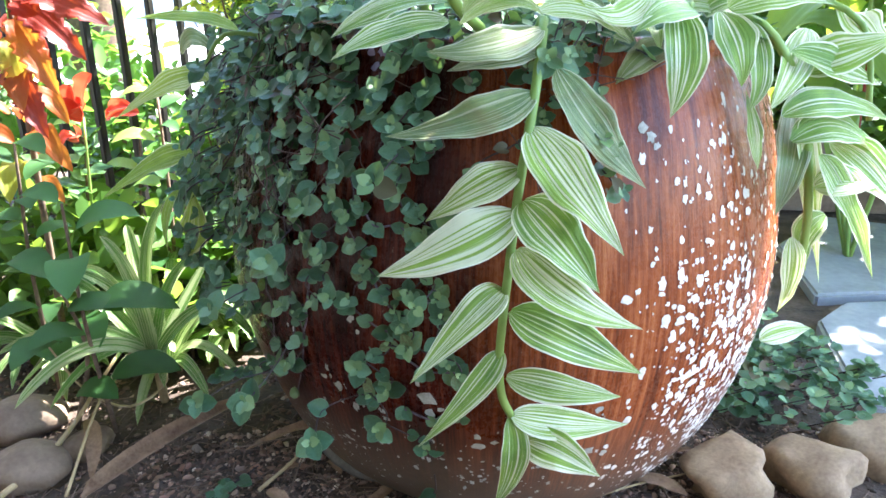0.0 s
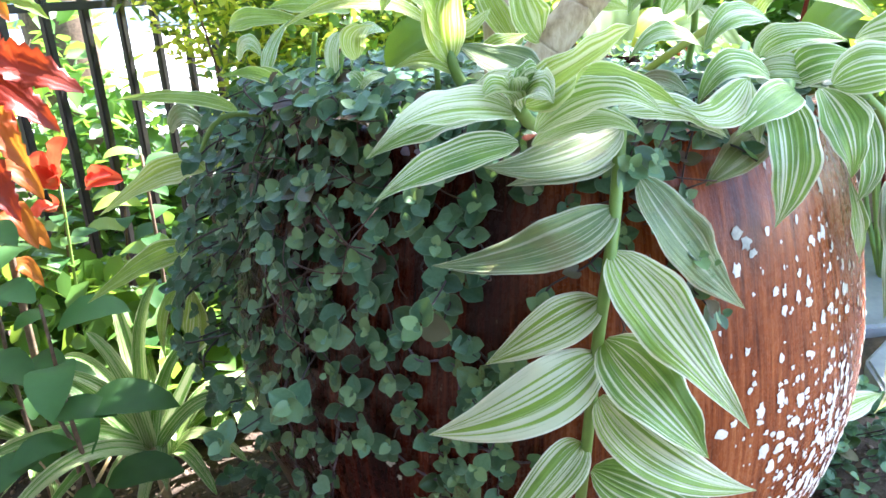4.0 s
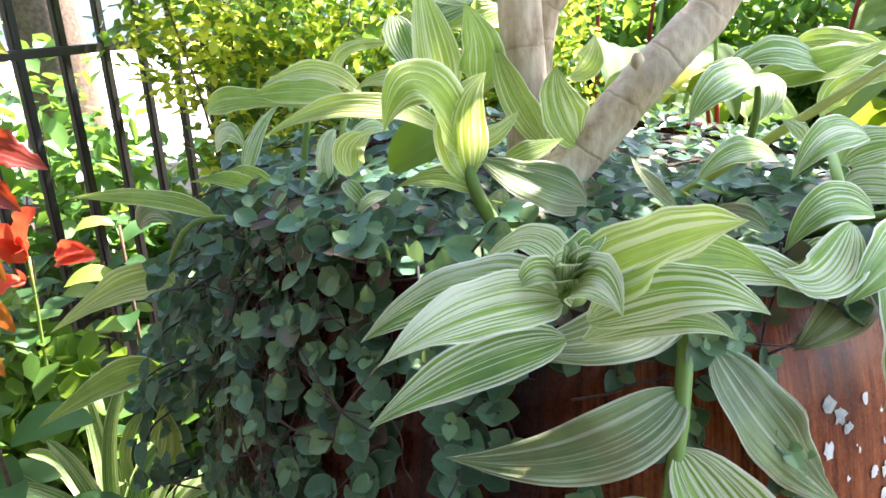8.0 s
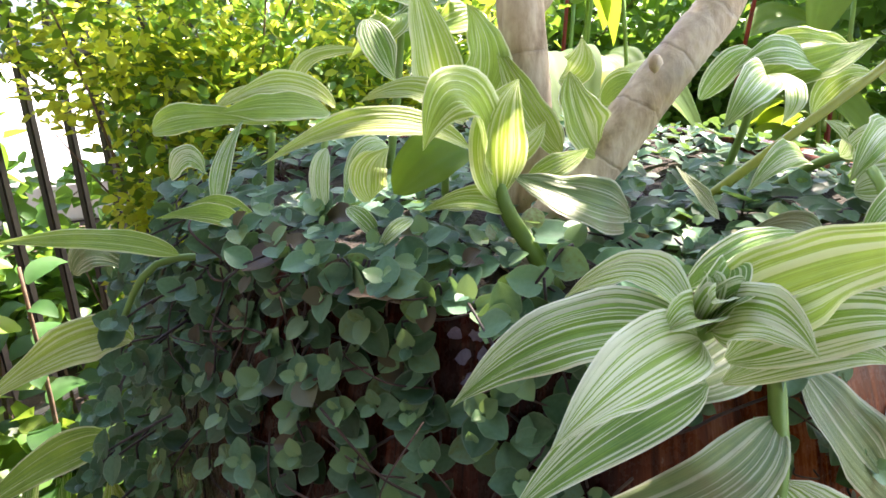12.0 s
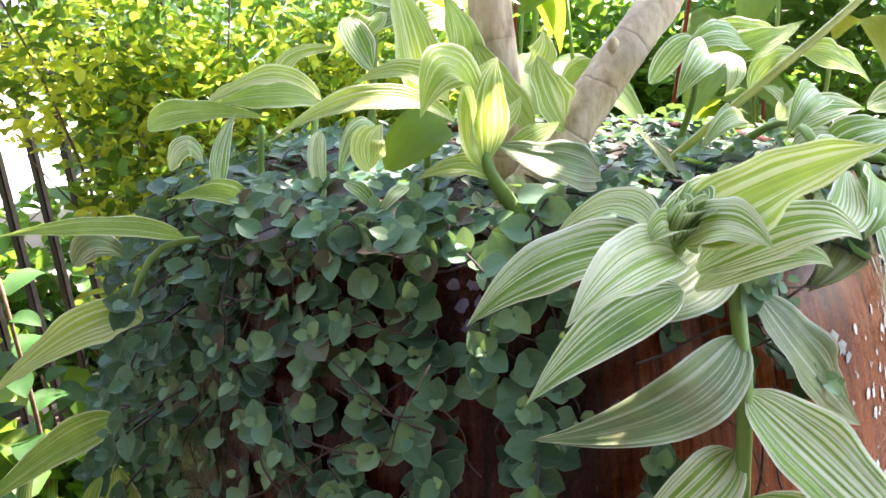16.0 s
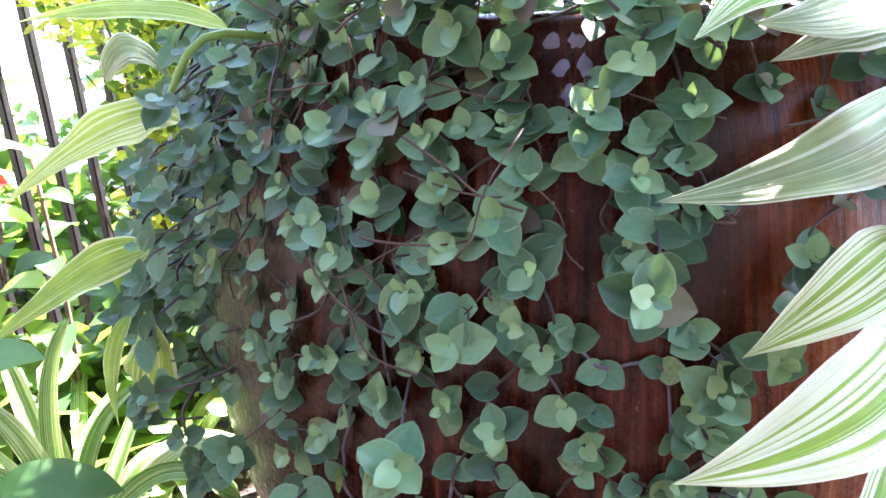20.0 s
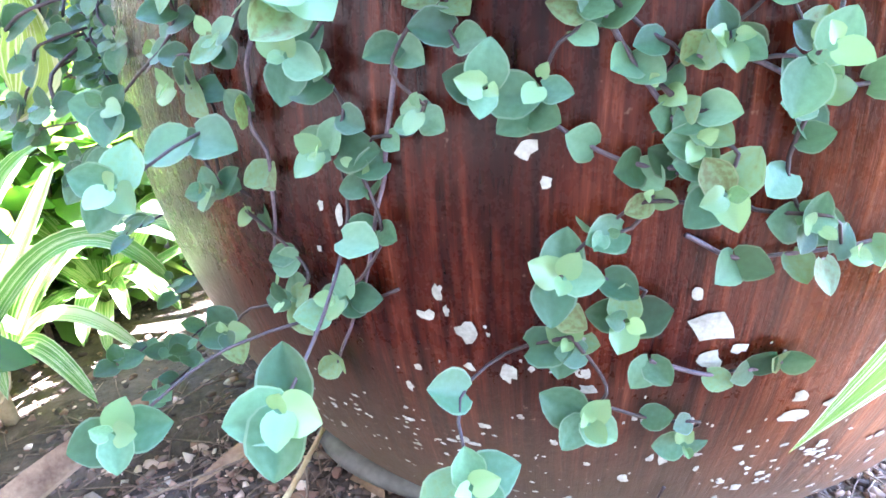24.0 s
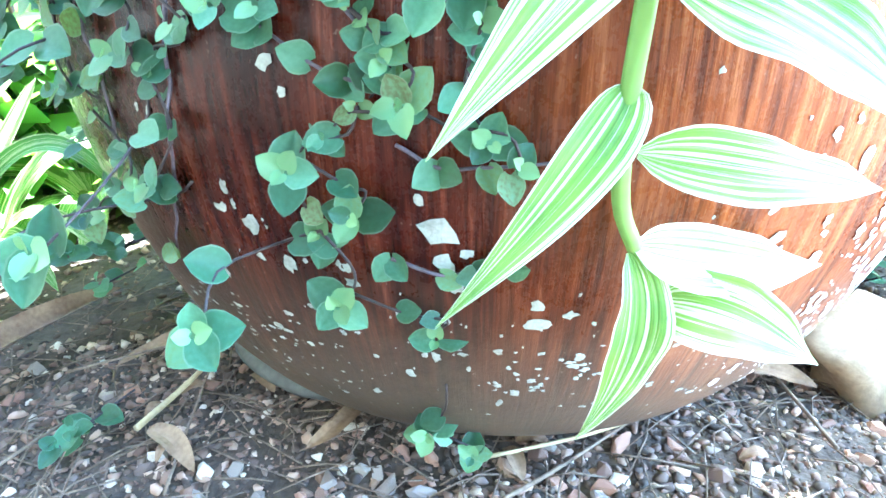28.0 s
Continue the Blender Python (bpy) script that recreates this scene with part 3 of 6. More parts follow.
# soil in the jar
verts, faces = [(POT.x, POT.y, 0.538)], []
for i in range(1, 12):
    for k in range(40):
        a, r = 2 * math.pi * k / 40, 0.266 * i / 11
        x, y = POT.x + r * math.sin(a), POT.y + r * math.cos(a)
        verts.append((x, y, 0.535 + 0.012 * noise.noise(Vector((x * 20, y * 20, 1)))))
for k in range(40):
    faces.append((0, 1 + (k + 1) % 40, 1 + k))
for i in range(10):
    for k in range(40):
        a, b = 1 + i * 40 + k, 1 + i * 40 + (k + 1) % 40
        faces.append((a, b, b + 40, a + 40))
soil = new("potting_soil", mesh_of("potting_soil", verts, faces, M_COMPOST))
tagged(soil, "dark crumbly potting soil filling the jar", "soil", kind="structure")


# ---- the frangipani in the jar ----
def trunk_part(name, points, r0, r1, parent, seed, label=""):
    r = random.Random(seed)
    pts = curve_points(points, 16)
    radii, ring = [], 0.0
    for i in range(len(pts)):
        k = i / (len(pts) - 1)
        base = r0 + (r1 - r0) * k
        radii.append(base * (1 + (0.03 if i % 7 == 3 else -0.008 if i % 7 == 4 else 0) + 0.03 * noise.noise(pts[i] * 40)))
    o = PLACE[parent.name]
    v, f = tube_data([p - o for p in pts], radii, 18)
    run = [0.0]
    for p, q in zip(pts, pts[1:]):
        run.append(run[-1] + (q - p).length)
    ob = new(name, mesh_of(name, v, f, M_BARK, [(k / 18, run[i] + seed) for i in range(len(pts)) for k in range(18)]))
    ob.parent = parent
    PLACE[ob.name] = o.copy()
    return tagged(ob, label)


def frangipani():
    root = thing("frangipani_tree", (0.05, 0.78, 0.53), "young frangipani with smooth pale grey ringed trunks growing from the jar, its unseen crown added for shade", "tree")
    t1 = trunk_part("trunk", [(0.028, 0.80, 0.53), (0.026, 0.80, 0.61), (0.018, 0.80, 0.70), (0.0, 0.82, 0.95), (-0.04, 0.86, 1.3)], 0.0175, 0.014, root, 1)
    t2 = trunk_part("trunk", [(-0.006, 0.742, 0.53), (0.060, 0.755, 0.60), (0.100, 0.764, 0.643), (0.128, 0.771, 0.67), (0.157, 0.78, 0.703), (0.23, 0.82, 0.83), (0.30, 0.86, 1.15)], 0.0165, 0.0145, root, 2)
    t3 = trunk_part("trunk", [(0.036, 0.87, 0.53), (0.046, 0.88, 0.675), (0.062, 0.88, 0.71), (0.10, 0.88, 0.80), (0.22, 0.95, 1.2)], 0.0155, 0.013, root, 3)
    bm = lump_data((0.0905, 0.749, 0.659), (0.0045, 0.0045, 0.006), 4, 0.2)
    part("bud_scar", bm, M_BARK, root, "knobby old leaf scar")
    r = random.Random(11)
    tips = [(t1, Vector((-0.04, 0.86, 1.3))), (t2, Vector((0.30, 0.86, 1.15))), (t3, Vector((0.22, 0.95, 1.2)))]
    # unseen crown, added and spread to shade the jar, its shoots and the ground
    shade_ends = [(-0.12, 0.85, 1.62), (0.10, 1.02, 1.60), (0.93, 1.13, 1.53), (0.87, 1.04, 1.56)]
    for i in range(4):
        for j in range(5):
            if (i + j) % 2 == 0:
                shade_ends.append((0.34 + 0.145 * i + r.uniform(-0.04, 0.04), 0.88 + 0.15 * j + r.uniform(-0.04, 0.04), r.uniform(1.50, 1.62)))
    for i in range(5):
        for j in range(3):
            shade_ends.append((0.45 + 0.32 * i + r.uniform(-0.06, 0.06), 0.05 + 0.29 * j + r.uniform(-0.06, 0.06), r.uniform(1.60, 1.80)))
    for k, end in enumerate(shade_ends):
        end = Vector(end)
        limb, tip = min(tips, key=lambda q: (q[1] - end).length)
        bough = trunk_part("limb", [tip, tip.lerp(end, 0.5) + Vector((0, 0, 0.02)), end], 0.012, 0.009, root, 5 + k)
        thin = 0.4 < end.x < 0.8 and 0.8 < end.y < 1.2
        for i in range(6 if thin else 9):
            a = i * 2.4 + r.random()
            out = Vector((math.cos(a), math.sin(a), r.uniform(-0.1, 0.4)))
            L = r.uniform(0.13, 0.20)
            blade("leaf", bough, end, end + out * L * 0.5 + Vector((0, 0, 0.02)), end + out * L + Vector((0, 0, -0.05)), 0.045 if thin else 0.075, M_BROAD, face=(0.1, 0.1, 1), nu=5, nv=7, peak=(0.8, 0.6))
    return root


frangipani()


# ---- the variegated trailing plants ----
FACE = (0.0, -0.75, 0.66)


def leaf(plant, b, m, t, width, old=0, face=None, fold=0.22):
    r = random.Random(SEED[0] * 7 + 1)
    cane = [c for c in plant.children if c.name.startswith("cane")][-1]
    blade("leaf", cane, b, m, t, width * 1.06, M_VAR_OLD if old == 1 else M_VAR_YOUNG if old == 2 else M_VAR, face=face or FACE, fold=fold + r.uniform(-0.1, 0.15), ripple=r.uniform(0.05, 0.10), twist=r.uniform(-0.5, 0.5), peak=(0.6, 1.12))


VARIEGATED = "variegated shoots in the jar"
plant = thing("trailing_plant", (0.082, 0.62, 0.56), "long hanging cane with cream-striped green leaves over the jar's front", "plant", VARIEGATED)
stem("cane", [(0.082, 0.66, 0.545), (0.082, 0.612, 0.566), (0.073, 0.578, 0.512), (0.067, 0.564, 0.482), (0.058, 0.549, 0.428), (0.052, 0.538, 0.374), (0.048, 0.531, 0.336), (0.046, 0.531, 0.293), (0.050, 0.536, 0.257), (0.059, 0.538, 0.236)], 0.0046, 0.0036, M_CANE, plant, 8)
leaf(plant, (0.072, 0.578, 0.512), (0.019, 0.559, 0.492), (-0.049, 0.581, 0.476), 0.034, 1)
leaf(plant, (0.080, 0.600, 0.560), (0.033, 0.576, 0.547), (-0.014, 0.576, 0.544), 0.032, 1)
leaf(plant, (0.069, 0.565, 0.486), (0.095, 0.520, 0.452), (0.126, 0.471, 0.412), 0.044, 0)
leaf(plant, (0.058, 0.547, 0.421), (0.005, 0.525, 0.398), (-0.056, 0.544, 0.367), 0.042, 0)
leaf(plant, (0.061, 0.561, 0.454), (0.024, 0.550, 0.439), (-0.016, 0.561, 0.409), 0.032, 0)
leaf(plant, (0.063, 0.549, 0.430), (0.086, 0.506, 0.411), (0.118, 0.498, 0.371), 0.046, 0)
leaf(plant, (0.059, 0.541, 0.392), (0.093, 0.506, 0.365), (0.158, 0.508, 0.335), 0.038, 0)
leaf(plant, (0.054, 0.531, 0.341), (0.102, 0.514, 0.323), (0.168, 0.527, 0.283), 0.041, 0)
leaf(plant, (0.048, 0.537, 0.358), (0.019, 0.515, 0.341), (-0.029, 0.504, 0.289), 0.030, 0)
leaf(plant, (0.053, 0.533, 0.278), (0.101, 0.518, 0.273), (0.152, 0.527, 0.261), 0.028, 0)
leaf(plant, (0.047, 0.532, 0.304), (0.025, 0.521, 0.272), (-0.024, 0.524, 0.213), 0.023, 0)
leaf(plant, (0.059, 0.538, 0.236), (0.110, 0.548, 0.219), (0.178, 0.580, 0.197), 0.031, 0)
leaf(plant, (0.074, 0.543, 0.206), (0.101, 0.523, 0.207), (0.137, 0.515, 0.187), 0.037, 0)
leaf(plant, (0.057, 0.538, 0.234), (0.062, 0.531, 0.190), (0.046, 0.545, 0.129), 0.025, 0)
leaf(plant, (0.091, 0.589, 0.530), (0.126, 0.574, 0.480), (0.172, 0.582, 0.431), 0.038, 1)
plant = thing("trailing_plant", (0.03, 0.62, 0.55), "lush cream-striped shoot leaning out over the jar's rim", "plant", VARIEGATED)
stem("cane", [(0.05, 0.66, 0.54), (0.03, 0.61, 0.56), (0.012, 0.56, 0.575), (0.002, 0.538, 0.588)], 0.005, 0.004, M_CANE, plant, 8)
leaf(plant, (0.004, 0.548, 0.582), (-0.040, 0.566, 0.578), (-0.087, 0.563, 0.555), 0.031, 0, (-0.1, -0.6, 0.8))
leaf(plant, (0.000, 0.538, 0.584), (-0.038, 0.512, 0.592), (-0.074, 0.493, 0.582), 0.027, 0, (0.1, -0.55, 0.83))
leaf(plant, (0.006, 0.544, 0.588), (0.036, 0.522, 0.612), (0.050, 0.486, 0.634), 0.035, 2, (-0.30, -0.6, 0.74))
leaf(plant, (0.012, 0.552, 0.586), (0.062, 0.562, 0.596), (0.108, 0.569, 0.577), 0.025, 2)
leaf(plant, (0.012, 0.538, 0.574), (0.042, 0.514, 0.598), (0.079, 0.517, 0.584), 0.023, 0)
leaf(plant, (0.010, 0.536, 0.566), (0.042, 0.522, 0.582), (0.068, 0.520, 0.572), 0.016, 0)
leaf(plant, (0.008, 0.558, 0.583), (-0.006, 0.577, 0.597), (-0.027, 0.600, 0.577), 0.018, 0)
leaf(plant, (0.002, 0.534, 0.568), (-0.040, 0.524, 0.562), (-0.081, 0.512, 0.543), 0.023, 0, (0.0, -0.7, 0.7))
leaf(plant, (0.080, 0.603, 0.542), (0.041, 0.583, 0.539), (0.002, 0.586, 0.528), 0.023, 1)
leaf(plant, (0.075, 0.590, 0.574), (0.112, 0.590, 0.574), (0.150, 0.592, 0.552), 0.022, 0)
leaf(plant, (0.032, 0.600, 0.574), (0.076, 0.612, 0.586), (0.128, 0.640, 0.578), 0.020, 0)
leaf(plant, (0.004, 0.538, 0.588), (0.010, 0.519, 0.600), (0.014, 0.497, 0.596), 0.024, 0, (-0.5, -0.5, 0.7))
HEART = Vector((0.002, 0.540, 0.588))
for dx, dy, dz, w in ((-0.020, -0.010, 0.006, 0.017), (0.014, 0.008, 0.018, 0.016), (-0.006, -0.012, 0.016, 0.012), (0.012, -0.006, 0.014, 0.012), (0.002, 0.004, 0.018, 0.008)):
    e = HEART + Vector((dx, dy, dz))
    blade("leaf", plant, HEART + Vector((0, 0.004, -0.004)), (HEART + e) / 2 + Vector((0, -0.004, 0.006)), e, w, M_VAR, face=(-0.1, -0.5, 0.85), fold=0.9, ripple=0.08, peak=(0.5, 0.6))
plant = thing("trailing_plant", (-0.02, 0.70, 0.56), "upright cluster of yellow-green striped shoots between the trunks", "plant", VARIEGATED)
stem("cane", [(0.0, 0.675, 0.545), (-0.01, 0.685, 0.565), (-0.024, 0.698, 0.592), (-0.028, 0.70, 0.615)], 0.0055, 0.004, M_CANE, plant, 8)
stem("cane", [(-0.03, 0.82, 0.53), (-0.033, 0.81, 0.58), (-0.03, 0.80, 0.625)], 0.0032, 0.0025, M_CANE, plant, 8)
stem("cane", [(-0.13, 0.80, 0.54), (-0.12, 0.81, 0.59), (-0.11, 0.83, 0.625)], 0.0028, 0.002, M_CANE, plant, 8)
leaf(plant, (-0.026, 0.700, 0.595), (-0.031, 0.687, 0.636), (-0.015, 0.700, 0.660), 0.032, 2)
leaf(plant, (-0.028, 0.700, 0.610), (-0.055, 0.666, 0.657), (-0.076, 0.660, 0.634), 0.038, 2)
leaf(plant, (-0.041, 0.710, 0.623), (-0.094, 0.697, 0.643), (-0.153, 0.700, 0.624), 0.018, 2)
leaf(plant, (-0.041, 0.720, 0.635), (-0.068, 0.720, 0.655), (-0.097, 0.740, 0.647), 0.018, 2)
leaf(plant, (-0.035, 0.800, 0.628), (-0.045, 0.788, 0.673), (-0.053, 0.800, 0.718), 0.033, 2)
leaf(plant, (-0.012, 0.800, 0.637), (-0.012, 0.778, 0.670), (-0.023, 0.780, 0.698), 0.033, 2)
leaf(plant, (-0.026, 0.720, 0.615), (-0.010, 0.707, 0.621), (0.008, 0.720, 0.634), 0.015, 2)
leaf(plant, (0.030, 0.750, 0.606), (0.010, 0.758, 0.637), (-0.002, 0.790, 0.674), 0.025, 2)
leaf(plant, (0.052, 0.745, 0.605), (0.038, 0.742, 0.633), (0.038, 0.760, 0.656), 0.033, 2)
leaf(plant, (0.044, 0.680, 0.584), (0.010, 0.677, 0.597), (-0.021, 0.700, 0.609), 0.032, 1)
leaf(plant, (-0.003, 0.720, 0.599), (0.017, 0.714, 0.609), (0.040, 0.730, 0.613), 0.015, 2)
leaf(plant, (-0.023, 0.700, 0.588), (-0.046, 0.691, 0.599), (-0.072, 0.700, 0.591), 0.015, 2)
leaf(plant, (-0.103, 0.860, 0.628), (-0.137, 0.841, 0.649), (-0.180, 0.840, 0.637), 0.019, 2)
leaf(plant, (-0.110, 0.820, 0.631), (-0.145, 0.798, 0.639), (-0.180, 0.800, 0.637), 0.024, 2)
leaf(plant, (-0.188, 0.799, 0.578), (-0.182, 0.818, 0.604), (-0.168, 0.852, 0.625), 0.013, 0)
leaf(plant, (-0.098, 0.700, 0.601), (-0.098, 0.698, 0.618), (-0.084, 0.720, 0.624), 0.020, 2)
leaf(plant, (-0.171, 0.760, 0.575), (-0.189, 0.751, 0.587), (-0.220, 0.760, 0.584), 0.013, 2)
leaf(plant, (0.071, 0.860, 0.639), (0.082, 0.847, 0.651), (0.088, 0.860, 0.670), 0.026, 2)
leaf(plant, (0.089, 0.820, 0.624), (0.106, 0.811, 0.638), (0.138, 0.820, 0.628), 0.020, 2)
leaf(plant, (0.023, 0.920, 0.690), (-0.001, 0.908, 0.682), (-0.033, 0.920, 0.677), 0.031, 2)
leaf(plant, (-0.051, 0.900, 0.687), (-0.059, 0.889, 0.680), (-0.088, 0.900, 0.657), 0.030, 2)
plant = thing("trailing_plant", (0.02, 0.86, 0.54), "pale striped shoots crowding behind the trunks over the jar's soil", "plant", VARIEGATED)
stem("cane", [(-0.06, 0.93, 0.54), (-0.045, 0.94, 0.62), (-0.035, 0.945, 0.70)], 0.0038, 0.003, M_CANE, plant, 8)
stem("cane", [(0.22, 0.86, 0.54), (0.21, 0.82, 0.60), (0.20, 0.80, 0.64)], 0.0036, 0.003, M_CANE, plant, 8)
stem("cane", [(-0.16, 0.86, 0.54), (-0.155, 0.87, 0.58), (-0.15, 0.875, 0.61)], 0.0032, 0.0026, M_CANE, plant, 8)
leaf(plant, (-0.235, 0.880, 0.616), (-0.200, 0.865, 0.626), (-0.142, 0.875, 0.615), 0.024, 2)
leaf(plant, (-0.190, 0.880, 0.629), (-0.152, 0.865, 0.643), (-0.104, 0.875, 0.632), 0.012, 2)
leaf(plant, (-0.127, 0.920, 0.634), (-0.116, 0.905, 0.660), (-0.066, 0.915, 0.663), 0.016, 2)
leaf(plant, (-0.074, 0.880, 0.688), (-0.066, 0.865, 0.664), (-0.054, 0.875, 0.641), 0.026, 0)
leaf(plant, (-0.008, 0.950, 0.697), (-0.045, 0.935, 0.706), (-0.076, 0.945, 0.711), 0.026, 0)
leaf(plant, (-0.008, 0.950, 0.697), (-0.021, 0.935, 0.715), (-0.031, 0.945, 0.735), 0.028, 0)
leaf(plant, (-0.005, 0.950, 0.695), (0.018, 0.935, 0.707), (0.044, 0.945, 0.705), 0.020, 0)
leaf(plant, (-0.005, 0.950, 0.698), (0.008, 0.935, 0.717), (0.027, 0.945, 0.736), 0.028, 0)
leaf(plant, (-0.008, 0.950, 0.693), (-0.036, 0.935, 0.684), (-0.061, 0.945, 0.670), 0.024, 0)
leaf(plant, (0.104, 0.860, 0.622), (0.123, 0.845, 0.631), (0.162, 0.855, 0.620), 0.030, 2)
leaf(plant, (0.194, 0.800, 0.636), (0.238, 0.785, 0.647), (0.298, 0.795, 0.665), 0.028, 2)
leaf(plant, (0.285, 0.780, 0.642), (0.311, 0.765, 0.631), (0.358, 0.775, 0.609), 0.030, 2)
leaf(plant, (0.252, 0.800, 0.608), (0.261, 0.785, 0.636), (0.305, 0.795, 0.635), 0.022, 2)
leaf(plant, (0.238, 0.740, 0.586), (0.254, 0.725, 0.602), (0.309, 0.735, 0.597), 0.030, 0)
leaf(plant, (0.227, 0.720, 0.572), (0.249, 0.705, 0.578), (0.306, 0.715, 0.556), 0.028, 0)
leaf(plant, (0.252, 0.710, 0.570), (0.268, 0.695, 0.585), (0.323, 0.705, 0.585), 0.034, 0)
leaf(plant, (0.265, 0.880, 0.655), (0.304, 0.865, 0.656), (0.359, 0.875, 0.642), 0.026, 2)
leaf(plant, (0.194, 0.860, 0.616), (0.211, 0.845, 0.647), (0.241, 0.855, 0.652), 0.022, 0)
leaf(plant, (-0.164, 0.800, 0.560), (-0.183, 0.785, 0.582), (-0.206, 0.795, 0.581), 0.013, 2)
leaf(plant, (-0.116, 0.770, 0.616), (-0.123, 0.755, 0.594), (-0.114, 0.765, 0.556), 0.012, 0)
leaf(plant, (-0.078, 0.770, 0.615), (-0.097, 0.755, 0.614), (-0.108, 0.765, 0.585), 0.014, 0)
leaf(plant, (-0.076, 0.700, 0.588), (-0.090, 0.685, 0.586), (-0.097, 0.695, 0.572), 0.008, 0)
leaf(plant, (-0.108, 0.740, 0.586), (-0.099, 0.725, 0.580), (-0.088, 0.735, 0.561), 0.011, 0)
leaf(plant, (-0.221, 0.840, 0.589), (-0.206, 0.825, 0.606), (-0.197, 0.835, 0.591), 0.020, 0)
leaf(plant, (-0.303, 0.860, 0.520), (-0.280, 0.845, 0.539), (-0.259, 0.855, 0.515), 0.024, 1)
leaf(plant, (0.031, 0.800, 0.590), (0.037, 0.785, 0.613), (0.032, 0.795, 0.629), 0.018, 0)
leaf(plant, (-0.033, 0.710, 0.595), (-0.049, 0.695, 0.596), (-0.066, 0.705, 0.596), 0.012, 0)
b, m, t = (-0.030, 0.760, 0.612), (-0.052, 0.748, 0.612), (-0.078, 0.755, 0.588)
tagged(blade("leaf", plant, b, m, t, 0.036, M_BROAD, face=FACE, peak=(0.6, 0.6)), "plain dark green oval leaf")
plant = thing("trailing_plant", (-0.22, 0.79, 0.54), "striped leaves poking out past the vines on the jar's shoulder", "plant", VARIEGATED)
stem("cane", [(-0.17, 0.80, 0.54), (-0.23, 0.79, 0.545), (-0.262, 0.79, 0.50)], 0.003, 0.002, M_CANE, plant, 8)
leaf(plant, (-0.216, 0.790, 0.550), (-0.267, 0.799, 0.563), (-0.337, 0.820, 0.559), 0.016, 2)
leaf(plant, (-0.251, 0.780, 0.498), (-0.291, 0.787, 0.496), (-0.359, 0.790, 0.456), 0.030, 2)
leaf(plant, (-0.284, 0.800, 0.416), (-0.329, 0.799, 0.402), (-0.394, 0.800, 0.361), 0.027, 2)
leaf(plant, (-0.326, 0.860, 0.277), (-0.305, 0.839, 0.314), (-0.303, 0.840, 0.358), 0.042, 2)
leaf(plant, (-0.304, 0.800, 0.371), (-0.317, 0.786, 0.346), (-0.323, 0.790, 0.295), 0.011, 2)
plant = thing("trailing_plant", (0.16, 0.70, 0.55), "striped leafy shoots arching over the soil behind the rim", "plant", VARIEGATED)
stem("cane", [(0.20, 0.80, 0.54), (0.22, 0.74, 0.59), (0.19, 0.67, 0.60), (0.18, 0.635, 0.57)], 0.0036, 0.003, M_CANE, plant, 8)
stem("branch", [(0.10, 0.74, 0.55), (0.17, 0.735, 0.60), (0.26, 0.74, 0.655), (0.36, 0.76, 0.71)], 0.0036, 0.003, M_STALK, plant, 8, label="bare yellow-green arching stalk")
leaf(plant, (0.172, 0.750, 0.647), (0.127, 0.700, 0.648), (0.110, 0.700, 0.625), 0.026, 0)
leaf(plant, (0.170, 0.750, 0.647), (0.170, 0.721, 0.640), (0.164, 0.720, 0.620), 0.019, 0)
leaf(plant, (0.255, 0.800, 0.639), (0.201, 0.775, 0.659), (0.166, 0.780, 0.646), 0.027, 0)
leaf(plant, (0.170, 0.700, 0.600), (0.127, 0.666, 0.615), (0.101, 0.660, 0.597), 0.018, 0)
leaf(plant, (0.100, 0.680, 0.578), (0.079, 0.669, 0.597), (0.069, 0.680, 0.611), 0.011, 1)
leaf(plant, (0.175, 0.680, 0.608), (0.162, 0.663, 0.624), (0.152, 0.670, 0.632), 0.016, 0)
leaf(plant, (0.211, 0.680, 0.619), (0.168, 0.647, 0.626), (0.147, 0.640, 0.603), 0.022, 0)
leaf(plant, (0.197, 0.640, 0.583), (0.157, 0.620, 0.595), (0.138, 0.620, 0.568), 0.023, 0)
leaf(plant, (0.182, 0.640, 0.561), (0.153, 0.618, 0.566), (0.144, 0.620, 0.545), 0.016, 0)
leaf(plant, (0.131, 0.630, 0.560), (0.148, 0.616, 0.558), (0.168, 0.620, 0.536), 0.020, 1)
leaf(plant, (0.139, 0.640, 0.574), (0.114, 0.637, 0.586), (0.096, 0.650, 0.577), 0.014, 1)
leaf(plant, (0.180, 0.630, 0.547), (0.177, 0.615, 0.558), (0.181, 0.610, 0.539), 0.017, 0)
leaf(plant, (0.189, 0.625, 0.543), (0.159, 0.607, 0.531), (0.145, 0.611, 0.518), 0.017, 1)
plant = thing("trailing_plant", (0.28, 0.70, 0.55), "dense mass of pale striped shoots spilling over the jar's side", "plant", VARIEGATED)
stem("cane", [(0.24, 0.76, 0.54), (0.29, 0.70, 0.565), (0.33, 0.68, 0.52), (0.352, 0.67, 0.45), (0.36, 0.66, 0.38), (0.365, 0.665, 0.32)], 0.005, 0.0038, M_CANE, plant, 8)
stem("cane", [(0.20, 0.72, 0.54), (0.215, 0.65, 0.578), (0.20, 0.628, 0.565)], 0.0036, 0.003, M_CANE, plant, 8)
stem("cane", [(0.26, 0.76, 0.54), (0.33, 0.73, 0.585), (0.40, 0.70, 0.56), (0.42, 0.69, 0.47)], 0.0038, 0.003, M_CANE, plant, 8)
leaf(plant, (0.199, 0.631, 0.575), (0.197, 0.595, 0.534), (0.187, 0.586, 0.490), 0.037, 0)
leaf(plant, (0.245, 0.656, 0.572), (0.253, 0.627, 0.543), (0.260, 0.625, 0.511), 0.037, 0)
